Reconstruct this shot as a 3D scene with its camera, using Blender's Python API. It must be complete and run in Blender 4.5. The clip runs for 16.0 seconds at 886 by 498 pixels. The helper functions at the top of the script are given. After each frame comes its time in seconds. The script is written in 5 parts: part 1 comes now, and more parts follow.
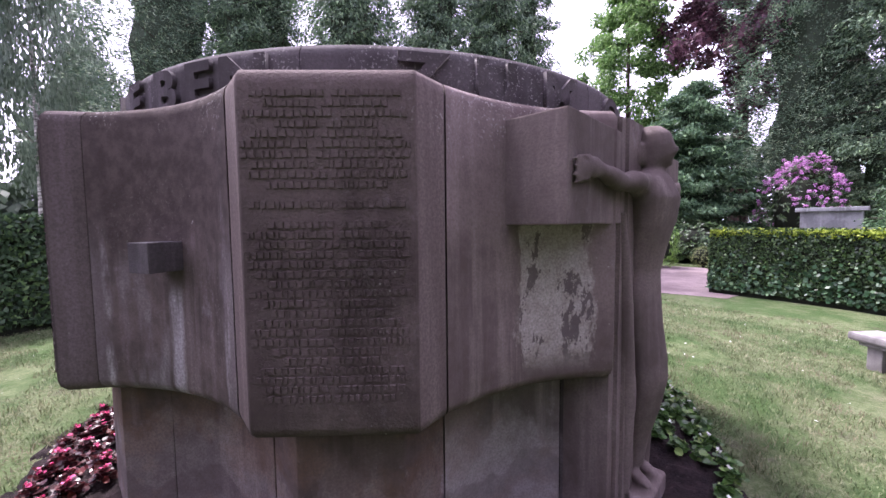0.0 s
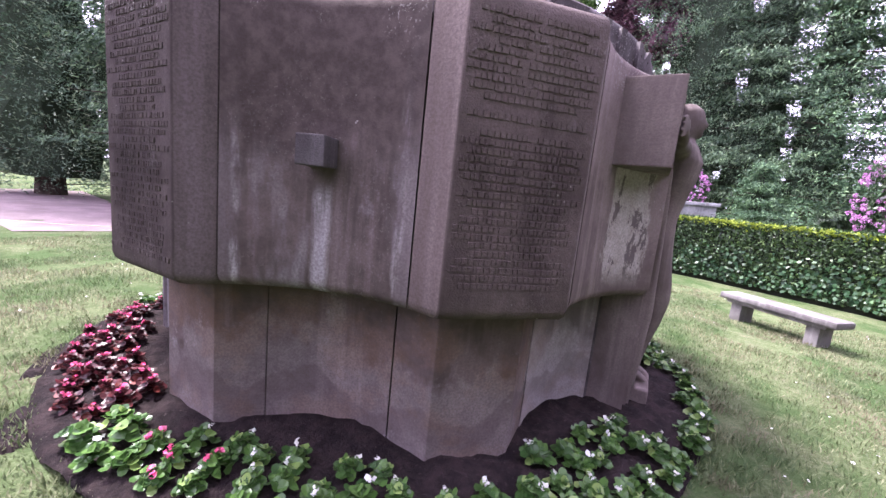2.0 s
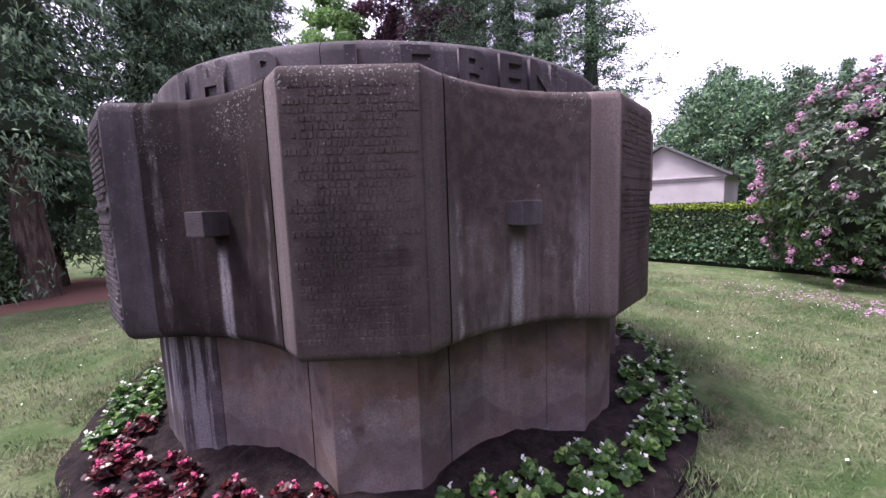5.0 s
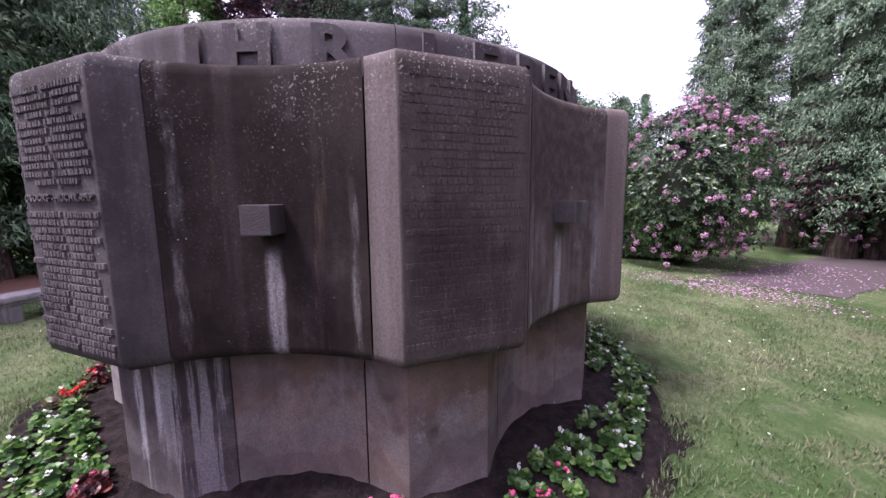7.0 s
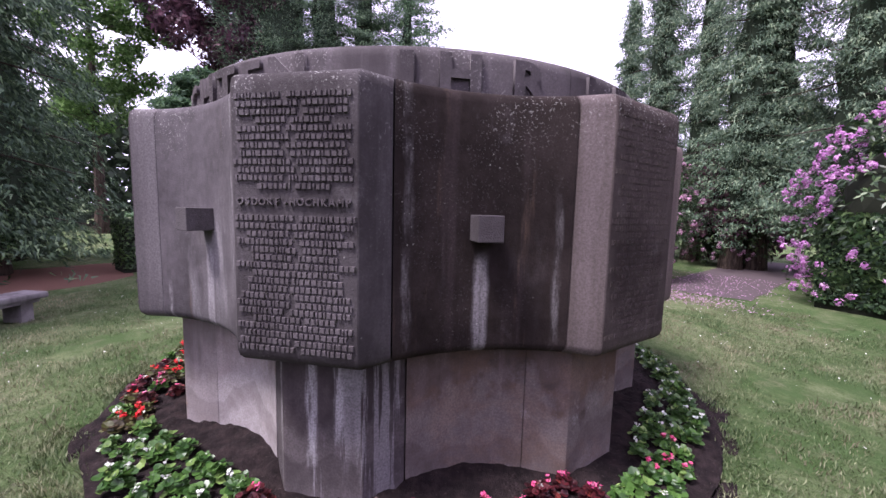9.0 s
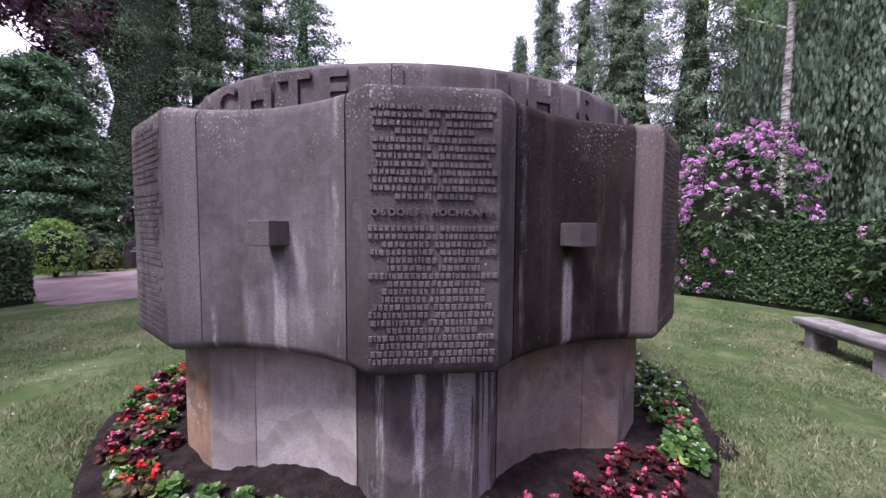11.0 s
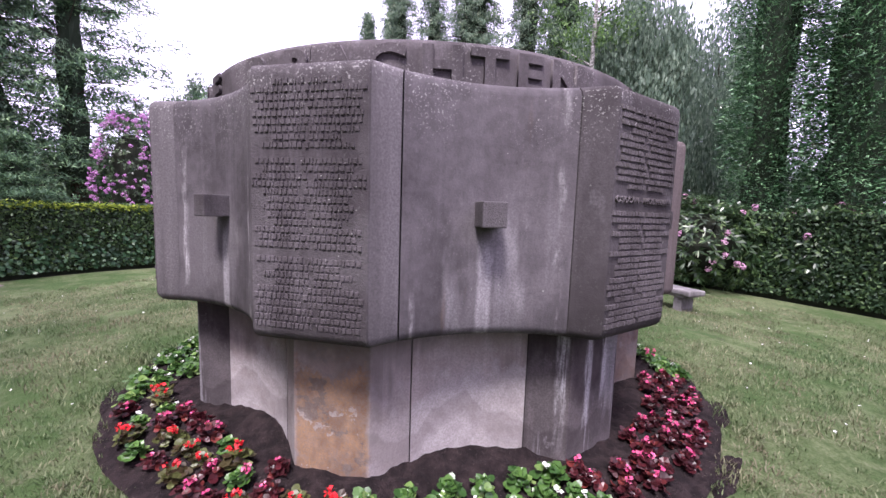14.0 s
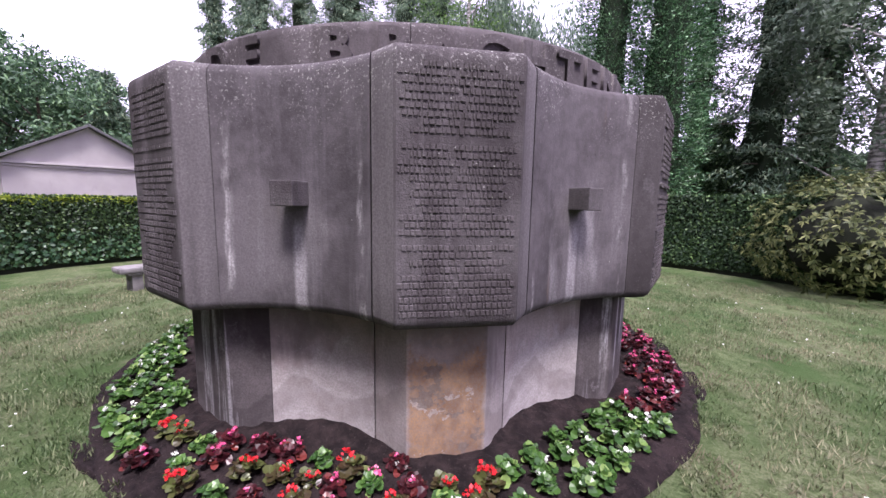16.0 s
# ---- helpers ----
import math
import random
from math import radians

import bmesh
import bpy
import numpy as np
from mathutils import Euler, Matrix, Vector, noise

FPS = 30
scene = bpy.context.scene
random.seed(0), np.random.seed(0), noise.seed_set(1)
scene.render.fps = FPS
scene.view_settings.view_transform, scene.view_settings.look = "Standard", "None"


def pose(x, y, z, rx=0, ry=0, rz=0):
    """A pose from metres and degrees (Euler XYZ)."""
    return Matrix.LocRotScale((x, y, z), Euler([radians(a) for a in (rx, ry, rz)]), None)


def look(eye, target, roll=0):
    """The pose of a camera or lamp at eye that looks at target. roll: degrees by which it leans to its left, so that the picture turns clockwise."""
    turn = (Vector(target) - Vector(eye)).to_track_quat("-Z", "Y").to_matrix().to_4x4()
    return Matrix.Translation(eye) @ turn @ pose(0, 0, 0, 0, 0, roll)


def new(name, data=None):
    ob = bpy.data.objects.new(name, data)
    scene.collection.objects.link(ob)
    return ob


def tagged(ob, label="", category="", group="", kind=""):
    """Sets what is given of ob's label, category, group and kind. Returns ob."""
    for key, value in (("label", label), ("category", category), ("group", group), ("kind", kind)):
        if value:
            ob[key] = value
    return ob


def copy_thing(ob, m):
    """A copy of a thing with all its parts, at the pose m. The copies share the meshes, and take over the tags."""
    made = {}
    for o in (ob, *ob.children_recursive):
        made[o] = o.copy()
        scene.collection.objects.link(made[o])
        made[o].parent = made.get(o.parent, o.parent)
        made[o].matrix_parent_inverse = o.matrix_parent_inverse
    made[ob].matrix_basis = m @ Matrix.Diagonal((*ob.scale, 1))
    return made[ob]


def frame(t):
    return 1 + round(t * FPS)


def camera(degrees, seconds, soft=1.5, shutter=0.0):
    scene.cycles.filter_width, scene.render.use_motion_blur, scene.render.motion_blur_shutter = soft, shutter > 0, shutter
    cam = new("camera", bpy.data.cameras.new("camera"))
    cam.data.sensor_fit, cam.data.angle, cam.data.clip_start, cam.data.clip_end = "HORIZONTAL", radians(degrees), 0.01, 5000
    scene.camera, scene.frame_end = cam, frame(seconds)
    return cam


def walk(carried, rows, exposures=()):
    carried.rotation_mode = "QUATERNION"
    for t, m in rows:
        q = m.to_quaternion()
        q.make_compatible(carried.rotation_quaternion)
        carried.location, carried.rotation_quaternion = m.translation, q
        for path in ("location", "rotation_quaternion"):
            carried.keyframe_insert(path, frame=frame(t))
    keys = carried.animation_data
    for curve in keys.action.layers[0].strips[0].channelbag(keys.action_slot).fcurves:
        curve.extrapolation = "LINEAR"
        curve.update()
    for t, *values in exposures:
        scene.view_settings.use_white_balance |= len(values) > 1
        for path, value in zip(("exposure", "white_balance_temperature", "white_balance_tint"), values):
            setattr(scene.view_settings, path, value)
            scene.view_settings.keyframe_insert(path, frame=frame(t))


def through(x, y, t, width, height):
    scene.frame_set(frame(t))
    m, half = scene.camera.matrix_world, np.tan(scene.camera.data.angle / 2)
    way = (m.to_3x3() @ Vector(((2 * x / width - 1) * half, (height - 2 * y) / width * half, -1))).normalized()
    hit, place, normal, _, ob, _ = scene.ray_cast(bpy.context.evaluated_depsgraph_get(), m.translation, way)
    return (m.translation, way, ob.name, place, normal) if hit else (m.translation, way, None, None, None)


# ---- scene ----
cam = camera(99.8, 16.0, soft=1.5)
PATH = [
    (0, (0.368, -3.733, 1.739), (0.425, -1.738, 1.610), -0.6),
    (0.5, (0.074, -3.838, 1.686), (0.300, -1.857, 1.536), -0.4),
    (1, (-0.221, -3.843, 1.643), (0.116, -1.878, 1.482), 1.0),
    (1.5, (-0.495, -3.854, 1.556), (-0.056, -1.920, 1.297), 2.7),
    (2, (-0.750, -3.851, 1.491), (-0.195, -1.953, 1.190), 5.9),
    (2.5, (-1.118, -3.860, 1.566), (-0.412, -2.017, 1.241), 5.2),
    (3, (-1.490, -3.734, 1.607), (-0.677, -1.925, 1.346), 3.5),
    (3.5, (-1.824, -3.583, 1.657), (-0.888, -1.833, 1.412), 2.4),
    (4, (-2.169, -3.483, 1.651), (-1.051, -1.838, 1.435), 2.6),
    (4.5, (-2.436, -3.334, 1.625), (-1.161, -1.808, 1.409), 1.8),
    (5, (-2.658, -3.125, 1.648), (-1.205, -1.767, 1.434), -2.0),
    (7.5, (-3.473, -1.937, 1.693), (-1.605, -1.271, 1.435), 0.9),
    (8, (-3.704, -1.606, 1.686), (-1.803, -1.034, 1.438), 1.3),
    (10.5, (-4.034, -0.154, 1.700), (-2.037, -0.189, 1.583), 0.7),
    (11, (-4.106, 0.125, 1.648), (-2.119, -0.067, 1.532), 0.4),
    (11.5, (-4.121, 0.426, 1.545), (-2.146, 0.147, 1.392), 0.3),
    (12, (-4.021, 0.805, 1.556), (-2.075, 0.374, 1.395), -1.0),
    (12.5, (-3.942, 1.209, 1.562), (-2.039, 0.618, 1.397), 2.0),
    (13, (-3.854, 1.567, 1.558), (-2.015, 0.810, 1.353), 1.4),
    (13.5, (-3.684, 1.844, 1.586), (-1.919, 0.926, 1.379), 1.0),
    (14, (-3.551, 2.123, 1.617), (-1.887, 1.032, 1.420), 1.9),
    (14.5, (-3.413, 2.444, 1.590), (-1.860, 1.198, 1.401), 0.6),
    (15, (-3.193, 2.669, 1.542), (-1.772, 1.275, 1.344), 0.5),
    (15.5, (-2.928, 2.910, 1.586), (-1.624, 1.411, 1.359), 1.3),
    (16, (-2.670, 3.213, 1.589), (-1.526, 1.593, 1.331), 1.0),
]
walk(cam, [(t, look(eye, target, roll)) for t, eye, target, roll in PATH],
     exposures=[(0.0, 2.38), (0.5, 2.48), (1.0, 2.56), (1.5, 2.78), (2.0, 2.90), (2.5, 2.82), (3.0, 2.70), (3.5, 2.50), (4.0, 2.26), (4.5, 2.12), (5.0, 1.98), (7.5, 1.86), (10.5, 1.60), (12.5, 1.86), (14.5, 1.82), (16.0, 1.76)])

# ---- light: bright overcast sky ----
SUN_EL, SUN_ROT = radians(63), radians(318)
world = bpy.data.worlds.new("sky")
scene.world = world
world.use_nodes = True
wn, wl = world.node_tree.nodes, world.node_tree.links
wn.clear()
sky = wn.new("ShaderNodeTexSky")
sky.sky_type, sky.sun_disc, sky.sun_elevation, sky.sun_rotation = "NISHITA", False, SUN_EL, SUN_ROT
sky.air_density, sky.dust_density, sky.ozone_density = 1.0, 5.0, 1.0
cloud = wn.new("ShaderNodeMix")
cloud.data_type = "RGBA"
cloud.inputs["Factor"].default_value = 0.8
cloud.inputs["B"].default_value = (11.0, 9.6, 14.2, 1)
wbg = wn.new("ShaderNodeBackground")
wbg.inputs["Strength"].default_value = 0.070
wout = wn.new("ShaderNodeOutputWorld")
wl.new(sky.outputs[0], cloud.inputs["A"])
wl.new(cloud.outputs["Result"], wbg.inputs["Color"])
wl.new(wbg.outputs[0], wout.inputs["Surface"])
sun_data = bpy.data.lights.new("sun", "SUN")
sun_data.energy, sun_data.angle, sun_data.color = 2.2, radians(13), (1.0, 0.94, 1.0)
sun = new("sun", sun_data)
sun_dir = Vector((math.sin(SUN_ROT) * math.cos(SUN_EL), math.cos(SUN_ROT) * math.cos(SUN_EL), math.sin(SUN_EL)))
sun.matrix_world = look(sun_dir * 50, (0, 0, 0))


# ---- materials ----
class Nodes:
    """A small wrapper to write node materials in few lines."""

    def __init__(self, name):
        self.mat = bpy.data.materials.new(name)
        self.mat.use_nodes = True
        self.n, self.l = self.mat.node_tree.nodes, self.mat.node_tree.links
        self.n.clear()
        self.out = self.n.new("ShaderNodeOutputMaterial")

    def put(self, socket, value):
        if isinstance(value, bpy.types.NodeSocket):
            self.l.new(value, socket)
        elif isinstance(value, tuple) and len(value) == 3 and socket.type == "RGBA":
            socket.default_value = (*value, 1)
        else:
            socket.default_value = value

    def coord(self, kind="Object"):
        if kind == "Position":
            return self.n.new("ShaderNodeNewGeometry").outputs["Position"]
        return self.n.new("ShaderNodeTexCoord").outputs[kind]

    def island(self):
        return self.n.new("ShaderNodeNewGeometry").outputs["Random Per Island"]

    def chance(self):
        return self.n.new("ShaderNodeObjectInfo").outputs["Random"]

    def scaled(self, vec, scale, shift=(0, 0, 0)):
        m = self.n.new("ShaderNodeMapping")
        self.l.new(vec, m.inputs["Vector"])
        m.inputs["Scale"].default_value = scale
        self.put(m.inputs["Location"], shift)
        return m.outputs[0]

    def noise(self, vec, scale, detail=4, rough=0.55):
        t = self.n.new("ShaderNodeTexNoise")
        self.l.new(vec, t.inputs["Vector"])
        t.inputs["Scale"].default_value, t.inputs["Detail"].default_value, t.inputs["Roughness"].default_value = scale, detail, rough
        return t.outputs["Fac"]

    def cells(self, vec, scale, out="Distance"):
        t = self.n.new("ShaderNodeTexVoronoi")
        self.l.new(vec, t.inputs["Vector"])
        t.inputs["Scale"].default_value = scale
        return t.outputs[out]

    def math(self, op, a, b=0.0, c=None):
        m = self.n.new("ShaderNodeMath")
        m.operation = op
        self.put(m.inputs[0], a)
        self.put(m.inputs[1], b)
        if c is not None:
            self.put(m.inputs[2], c)
        return m.outputs[0]

    def step(self, value, lo, hi, a=0.0, b=1.0):
        m = self.n.new("ShaderNodeMapRange")
        m.interpolation_type = "SMOOTHSTEP"
        self.put(m.inputs["Value"], value)
        m.inputs["From Min"].default_value, m.inputs["From Max"].default_value = lo, hi
        m.inputs["To Min"].default_value, m.inputs["To Max"].default_value = a, b
        return m.outputs[0]

    def mix(self, fac, a, b, blend="MIX"):
        m = self.n.new("ShaderNodeMix")
        m.data_type, m.blend_type = "RGBA", blend
        self.put(m.inputs["Factor"], fac)
        self.put(m.inputs["A"], a)
        self.put(m.inputs["B"], b)
        return m.outputs["Result"]

    def axis(self, vec, which):
        s = self.n.new("ShaderNodeSeparateXYZ")
        self.l.new(vec, s.inputs[0])
        return s.outputs[which]

    def bump(self, height, strength=0.4, distance=0.01, normal=None):
        b = self.n.new("ShaderNodeBump")
        b.inputs["Strength"].default_value, b.inputs["Distance"].default_value = strength, distance
        self.l.new(height, b.inputs["Height"])
        if normal is not None:
            self.l.new(normal, b.inputs["Normal"])
        return b.outputs[0]

    def principled(self, color, rough=0.8, normal=None, spec=0.3, metal=0.0):
        p = self.n.new("ShaderNodeBsdfPrincipled")
        self.put(p.inputs["Base Color"], color)
        self.put(p.inputs["Roughness"], rough)
        p.inputs["Specular IOR Level"].default_value = spec
        p.inputs["Metallic"].default_value = metal
        if normal is not None:
            self.l.new(normal, p.inputs["Normal"])
        self.l.new(p.outputs[0], self.out.inputs["Surface"])
        return p

    def leafy(self, color, through=0.3, rough=0.55, spec=0.35):
        p = self.principled(color, rough, spec=spec)
        t = self.n.new("ShaderNodeBsdfTranslucent")
        self.put(t.inputs["Color"], color)
        m = self.n.new("ShaderNodeMixShader")
        m.inputs[0].default_value = through
        self.l.new(p.outputs[0], m.inputs[1])
        self.l.new(t.outputs[0], m.inputs[2])
        self.l.new(m.outputs[0], self.out.inputs["Surface"])


def stone_material(name, dark, mid, light, streak=(0.42, 0.39, 0.42), runs=0.0, ochre=0.0, limes=0.35, lichen=0.0, stipple=0.0, crust=False, pale_edge=0.0, lines=0.0, front=0.0, damp_and_shade=0.0, side=0.5, seam=0.0, drips=0.0, cap=0.0):
    """Weathered sandstone: blotches, soot, vertical run-off streaks, lime bloom, lichen specks, painted shade under the
    overhang.
    """
    k = Nodes(name)
    obj, pos = k.coord("Object"), k.coord("Position")
    blot = k.noise(pos, 1.6, 5, 0.6)
    grain = k.noise(pos, 85, 3, 0.6)
    fine = k.noise(pos, 14, 5, 0.65)
    vert = k.noise(k.scaled(pos, (7.0, 7.0, 0.45)), 1.0, 5, 0.62)
    col = k.mix(k.step(blot, 0.42, 0.58), tuple(0.86 * c for c in dark), mid)
    col = k.mix(k.step(k.noise(k.scaled(pos, (1, 1, 0.6), (7, 2, 4)), 5.5, 7, 0.7), 0.50, 0.66, 0.0, 0.20), col, light)
    col = k.mix(k.step(vert, 0.50, 0.72, 0.0, 0.75), col, light)
    soot = k.noise(k.scaled(pos, (3.1, 3.1, 0.8), (4, 7, 1)), 1.0, 4, 0.6)
    col = k.mix(k.step(soot, 0.52, 0.72, 0.0, 0.8), col, tuple(0.6 * c for c in dark))
    if damp_and_shade:
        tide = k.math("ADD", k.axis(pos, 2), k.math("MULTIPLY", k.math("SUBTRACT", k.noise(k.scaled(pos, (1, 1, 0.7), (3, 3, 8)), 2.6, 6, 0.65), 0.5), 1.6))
        col = k.mix(k.step(tide, 0.70, 0.50, 0.0, damp_and_shade), col, k.mix(k.step(fine, 0.3, 0.7), (0.36, 0.325, 0.335), (0.47, 0.435, 0.45)))
        col = k.mix(k.step(k.noise(pos, 38, 4, 0.7), 0.60, 0.68, 0.0, 0.35 * damp_and_shade), col, (0.58, 0.55, 0.56))
        mark = k.math("ADD", k.axis(pos, 2), k.math("MULTIPLY", k.math("SUBTRACT", k.noise(k.scaled(pos, (1.5, 1.5, 0.2), (4, 9, 2)), 1.3, 3, 0.5), 0.5), 0.9))
        wet = k.math("MULTIPLY", k.step(mark, 0.36, 0.33), k.step(mark, 0.12, 0.24))
        col = k.mix(k.math("MULTIPLY", wet, 0.42), col, tuple(0.7 * c for c in dark))
        # top of the plinth darkened in colour, as shade under the panel overhang
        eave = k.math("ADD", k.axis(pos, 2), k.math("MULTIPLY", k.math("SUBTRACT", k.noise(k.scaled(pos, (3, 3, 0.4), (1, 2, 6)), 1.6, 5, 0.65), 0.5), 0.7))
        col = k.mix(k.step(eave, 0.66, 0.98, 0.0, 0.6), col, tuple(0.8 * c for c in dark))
    if front:
        edge = k.math("ADD", k.math("ABSOLUTE", k.axis(obj, 1)), k.math("MULTIPLY", k.math("SUBTRACT", k.noise(pos, 9.0, 5, 0.7), 0.5), 0.10))
        rust = k.mix(k.step(k.noise(k.scaled(pos, (1, 1, 0.8), (6, 1, 2)), 3.5, 5, 0.65), 0.40, 0.62), (0.19, 0.105, 0.058), (0.36, 0.210, 0.112))
        rust = k.mix(k.step(k.noise(k.scaled(pos, (1, 1, 1), (1, 4, 2)), 6.0, 7, 0.7), 0.60, 0.62, 0.0, 0.7), rust, (0.40, 0.36, 0.35))
        rust = k.mix(k.step(k.noise(k.scaled(pos, (1, 1, 1.6), (8, 4, 5)), 4.0, 6, 0.7), 0.57, 0.59, 0.0, 0.75), rust, (0.11, 0.085, 0.075))
        high = k.math("ADD", k.axis(pos, 2), k.math("MULTIPLY", k.math("SUBTRACT", k.noise(k.scaled(pos, (1.4, 1.4, 0.8), (2, 6, 3)), 3.2, 6, 0.7), 0.5), 0.75))
        stain = k.math("MULTIPLY", k.step(edge, front + 0.02, front - 0.02), k.step(high, 0.78, 0.70, 0.18, 0.92))
        col = k.mix(stain, col, rust)
    if ochre:
        o = k.noise(k.scaled(pos, (1.0, 1.0, 1.3), (2, 5, 9)), 2.2, 5, 0.65)
        col = k.mix(k.step(o, 0.44, 0.58, 0.0, ochre), col, (0.25, 0.145, 0.085))
    bloom = k.noise(k.scaled(pos, (1, 1, 0.8), (9, 1, 3)), 3.2, 8, 0.7)
    col = k.mix(k.step(bloom, 0.60, 0.70, 0.0, limes), col, streak)
    if runs:
        u, z = k.axis(obj, 1), k.axis(obj, 2)
        wob = k.math("MULTIPLY", k.math("SUBTRACT", k.noise(k.scaled(pos, (2, 2, 1.5)), 3.0, 3), 0.5), 0.05)
        band = k.step(k.math("ABSOLUTE", k.math("ADD", u, wob)), 0.022, 0.055, 1.0, 0.0)
        band = k.math("MULTIPLY", band, k.step(z, 1.50, 1.40))
        band = k.math("MULTIPLY", band, k.step(k.noise(k.scaled(pos, (30, 30, 3)), 1.0, 3), 0.25, 0.6, 0.35, 1.0))
        col = k.mix(k.math("MULTIPLY", band, runs), col, streak)
        film = k.step(k.noise(k.scaled(pos, (3.2, 3.2, 0.9), (1, 8, 2)), 1.0, 4, 0.6), 0.54, 0.74, 0.0, side)
        film = k.math("MULTIPLY", film, k.step(z, 1.75, 1.5))
        col = k.mix(film, col, streak)
    if lines:
        thin = k.noise(k.scaled(pos, (8, 8, 0.45), (2, 2, 2)), 1.0, 5, 0.7)
        where = k.step(k.noise(k.scaled(pos, (1, 1, 0.2)), 2.3, 2), 0.45, 0.53)
        col = k.mix(k.math("MULTIPLY", k.math("MULTIPLY", k.step(thin, 0.51, 0.57), where), lines), col, (0.42, 0.40, 0.43))
    if drips:
        u = k.math("ADD", k.axis(obj, 1), k.math("MULTIPLY", k.math("SUBTRACT", k.noise(k.scaled(pos, (4, 4, 2)), 2.5, 4), 0.5), 0.05))
        fray = k.step(k.noise(k.scaled(pos, (45, 45, 4)), 1.0, 4, 0.65), 0.36, 0.60, 0.1, 1.0)
        reach = k.math("ADD", k.axis(pos, 2), k.math("MULTIPLY", k.math("SUBTRACT", k.noise(pos, 6.0, 3), 0.5), 0.5))
        for mid_u, wide, low in ((-0.06, 0.030, 0.30), (0.10, 0.026, 0.42), (-0.27, 0.018, 0.25)):
            band = k.step(k.math("ABSOLUTE", k.math("SUBTRACT", u, mid_u)), wide + 0.012, wide - 0.012)
            band = k.math("MULTIPLY", k.math("MULTIPLY", band, fray), k.step(reach, low - 0.1, low + 0.1))
            col = k.mix(k.math("MULTIPLY", band, drips), col, (0.50, 0.48, 0.51))
    if pale_edge:
        # paler beyond this distance from the stone's middle line
        loose = 0.03 if pale_edge > 0.35 else 0.003
        rim = k.math("ADD", k.math("ABSOLUTE", k.axis(obj, 1)), k.math("MULTIPLY", k.math("SUBTRACT", k.noise(k.scaled(pos, (2, 2, 0.7)), 4.0, 4), 0.5), 2 * loose))
        col = k.mix(k.math("MULTIPLY", k.step(rim, pale_edge - loose, pale_edge + loose), 0.82), col, k.mix(k.step(vert, 0.35, 0.65), tuple(1.2 * c for c in mid), tuple(1.25 * c for c in light)) if pale_edge < 0.35 else k.mix(k.step(vert, 0.35, 0.65), (0.125, 0.105, 0.110), (0.200, 0.172, 0.180)))
    if seam:
        u = k.math("ADD", k.math("ABSOLUTE", k.axis(obj, 1)), k.math("MULTIPLY", k.math("SUBTRACT", k.noise(k.scaled(pos, (3, 3, 1.2)), 3.0, 4), 0.5), 0.07))
        thread = k.math("MULTIPLY", k.step(u, 0.365, 0.395), k.step(u, 0.43, 0.405))
        gaps = k.step(k.noise(k.scaled(pos, (2.5, 2.5, 1.3), (5, 5, 1)), 1.6, 4, 0.65), 0.44, 0.60)
        broken = k.step(k.noise(k.scaled(pos, (40, 40, 7)), 1.0, 3, 0.65), 0.38, 0.62, 0.25, 1.0)
        col = k.mix(k.math("MULTIPLY", k.math("MULTIPLY", thread, gaps), k.math("MULTIPLY", broken, seam)), col, (0.52, 0.49, 0.51))
        rust = k.step(k.noise(k.scaled(pos, (9, 9, 1.1), (3, 1, 7)), 1.0, 4, 0.6), 0.62, 0.74, 0.0, 0.35)
        col = k.mix(rust, col, (0.16, 0.105, 0.075))
        pits = k.math("MULTIPLY", k.step(k.noise(pos, 26, 4, 0.7), 0.62, 0.66), k.step(k.noise(pos, 2.1, 3), 0.56, 0.64))
        col = k.mix(k.math("MULTIPLY", pits, 0.55), col, tuple(0.6 * c for c in dark))
    if crust:
        u, z = k.axis(obj, 1), k.axis(obj, 2)
        wav = k.math("MULTIPLY", k.math("SUBTRACT", k.noise(k.scaled(pos, (1, 1, 0.5)), 7.0, 6, 0.7), 0.5), 0.28)
        uu = k.math("ADD", u, wav)
        area = k.math("MULTIPLY", k.math("MULTIPLY", k.step(uu, -0.06, -0.03), k.step(uu, 0.36, 0.33)), k.math("MULTIPLY", k.step(z, 0.98, 1.15), k.step(z, 1.76, 1.72)))
        col = k.mix(area, col, k.mix(k.step(fine, 0.3, 0.7), (0.34, 0.30, 0.28), (0.46, 0.42, 0.41)))
        flake = k.noise(k.scaled(pos, (1, 1, 0.55), (3, 2, 6)), 6.5, 7, 0.72)
        col = k.mix(k.math("MULTIPLY", area, k.step(flake, 0.535, 0.55, 0.0, 0.95)), col, (0.10, 0.085, 0.09))
    if cap:
        # soot that has settled on the upper half, ragged along its lower edge
        edge = k.math("ADD", k.axis(pos, 2), k.math("MULTIPLY", k.math("SUBTRACT", k.noise(k.scaled(pos, (1.6, 1.6, 0.5), (5, 3, 1)), 1.8, 6, 0.68), 0.5), 1.5))
        col = k.mix(k.step(edge, 1.40, 1.86, 0.0, cap), col, k.mix(k.step(fine, 0.35, 0.7), tuple(0.62 * c for c in dark), tuple(0.95 * c for c in dark)))
    if lichen:
        z = k.axis(pos, 2)
        specks = k.step(k.noise(pos, 75, 3, 0.6), 0.58, 0.66)
        patch = k.math("MULTIPLY", k.step(k.noise(pos, 2.4, 3), 0.42, 0.6), k.step(z, 1.9, 2.28, 0.12, 1.0))
        col = k.mix(k.math("MULTIPLY", k.math("MULTIPLY", specks, patch), lichen), col, (0.55, 0.54, 0.52))
        dots = k.step(k.cells(pos, 19.0), 0.095, 0.06)
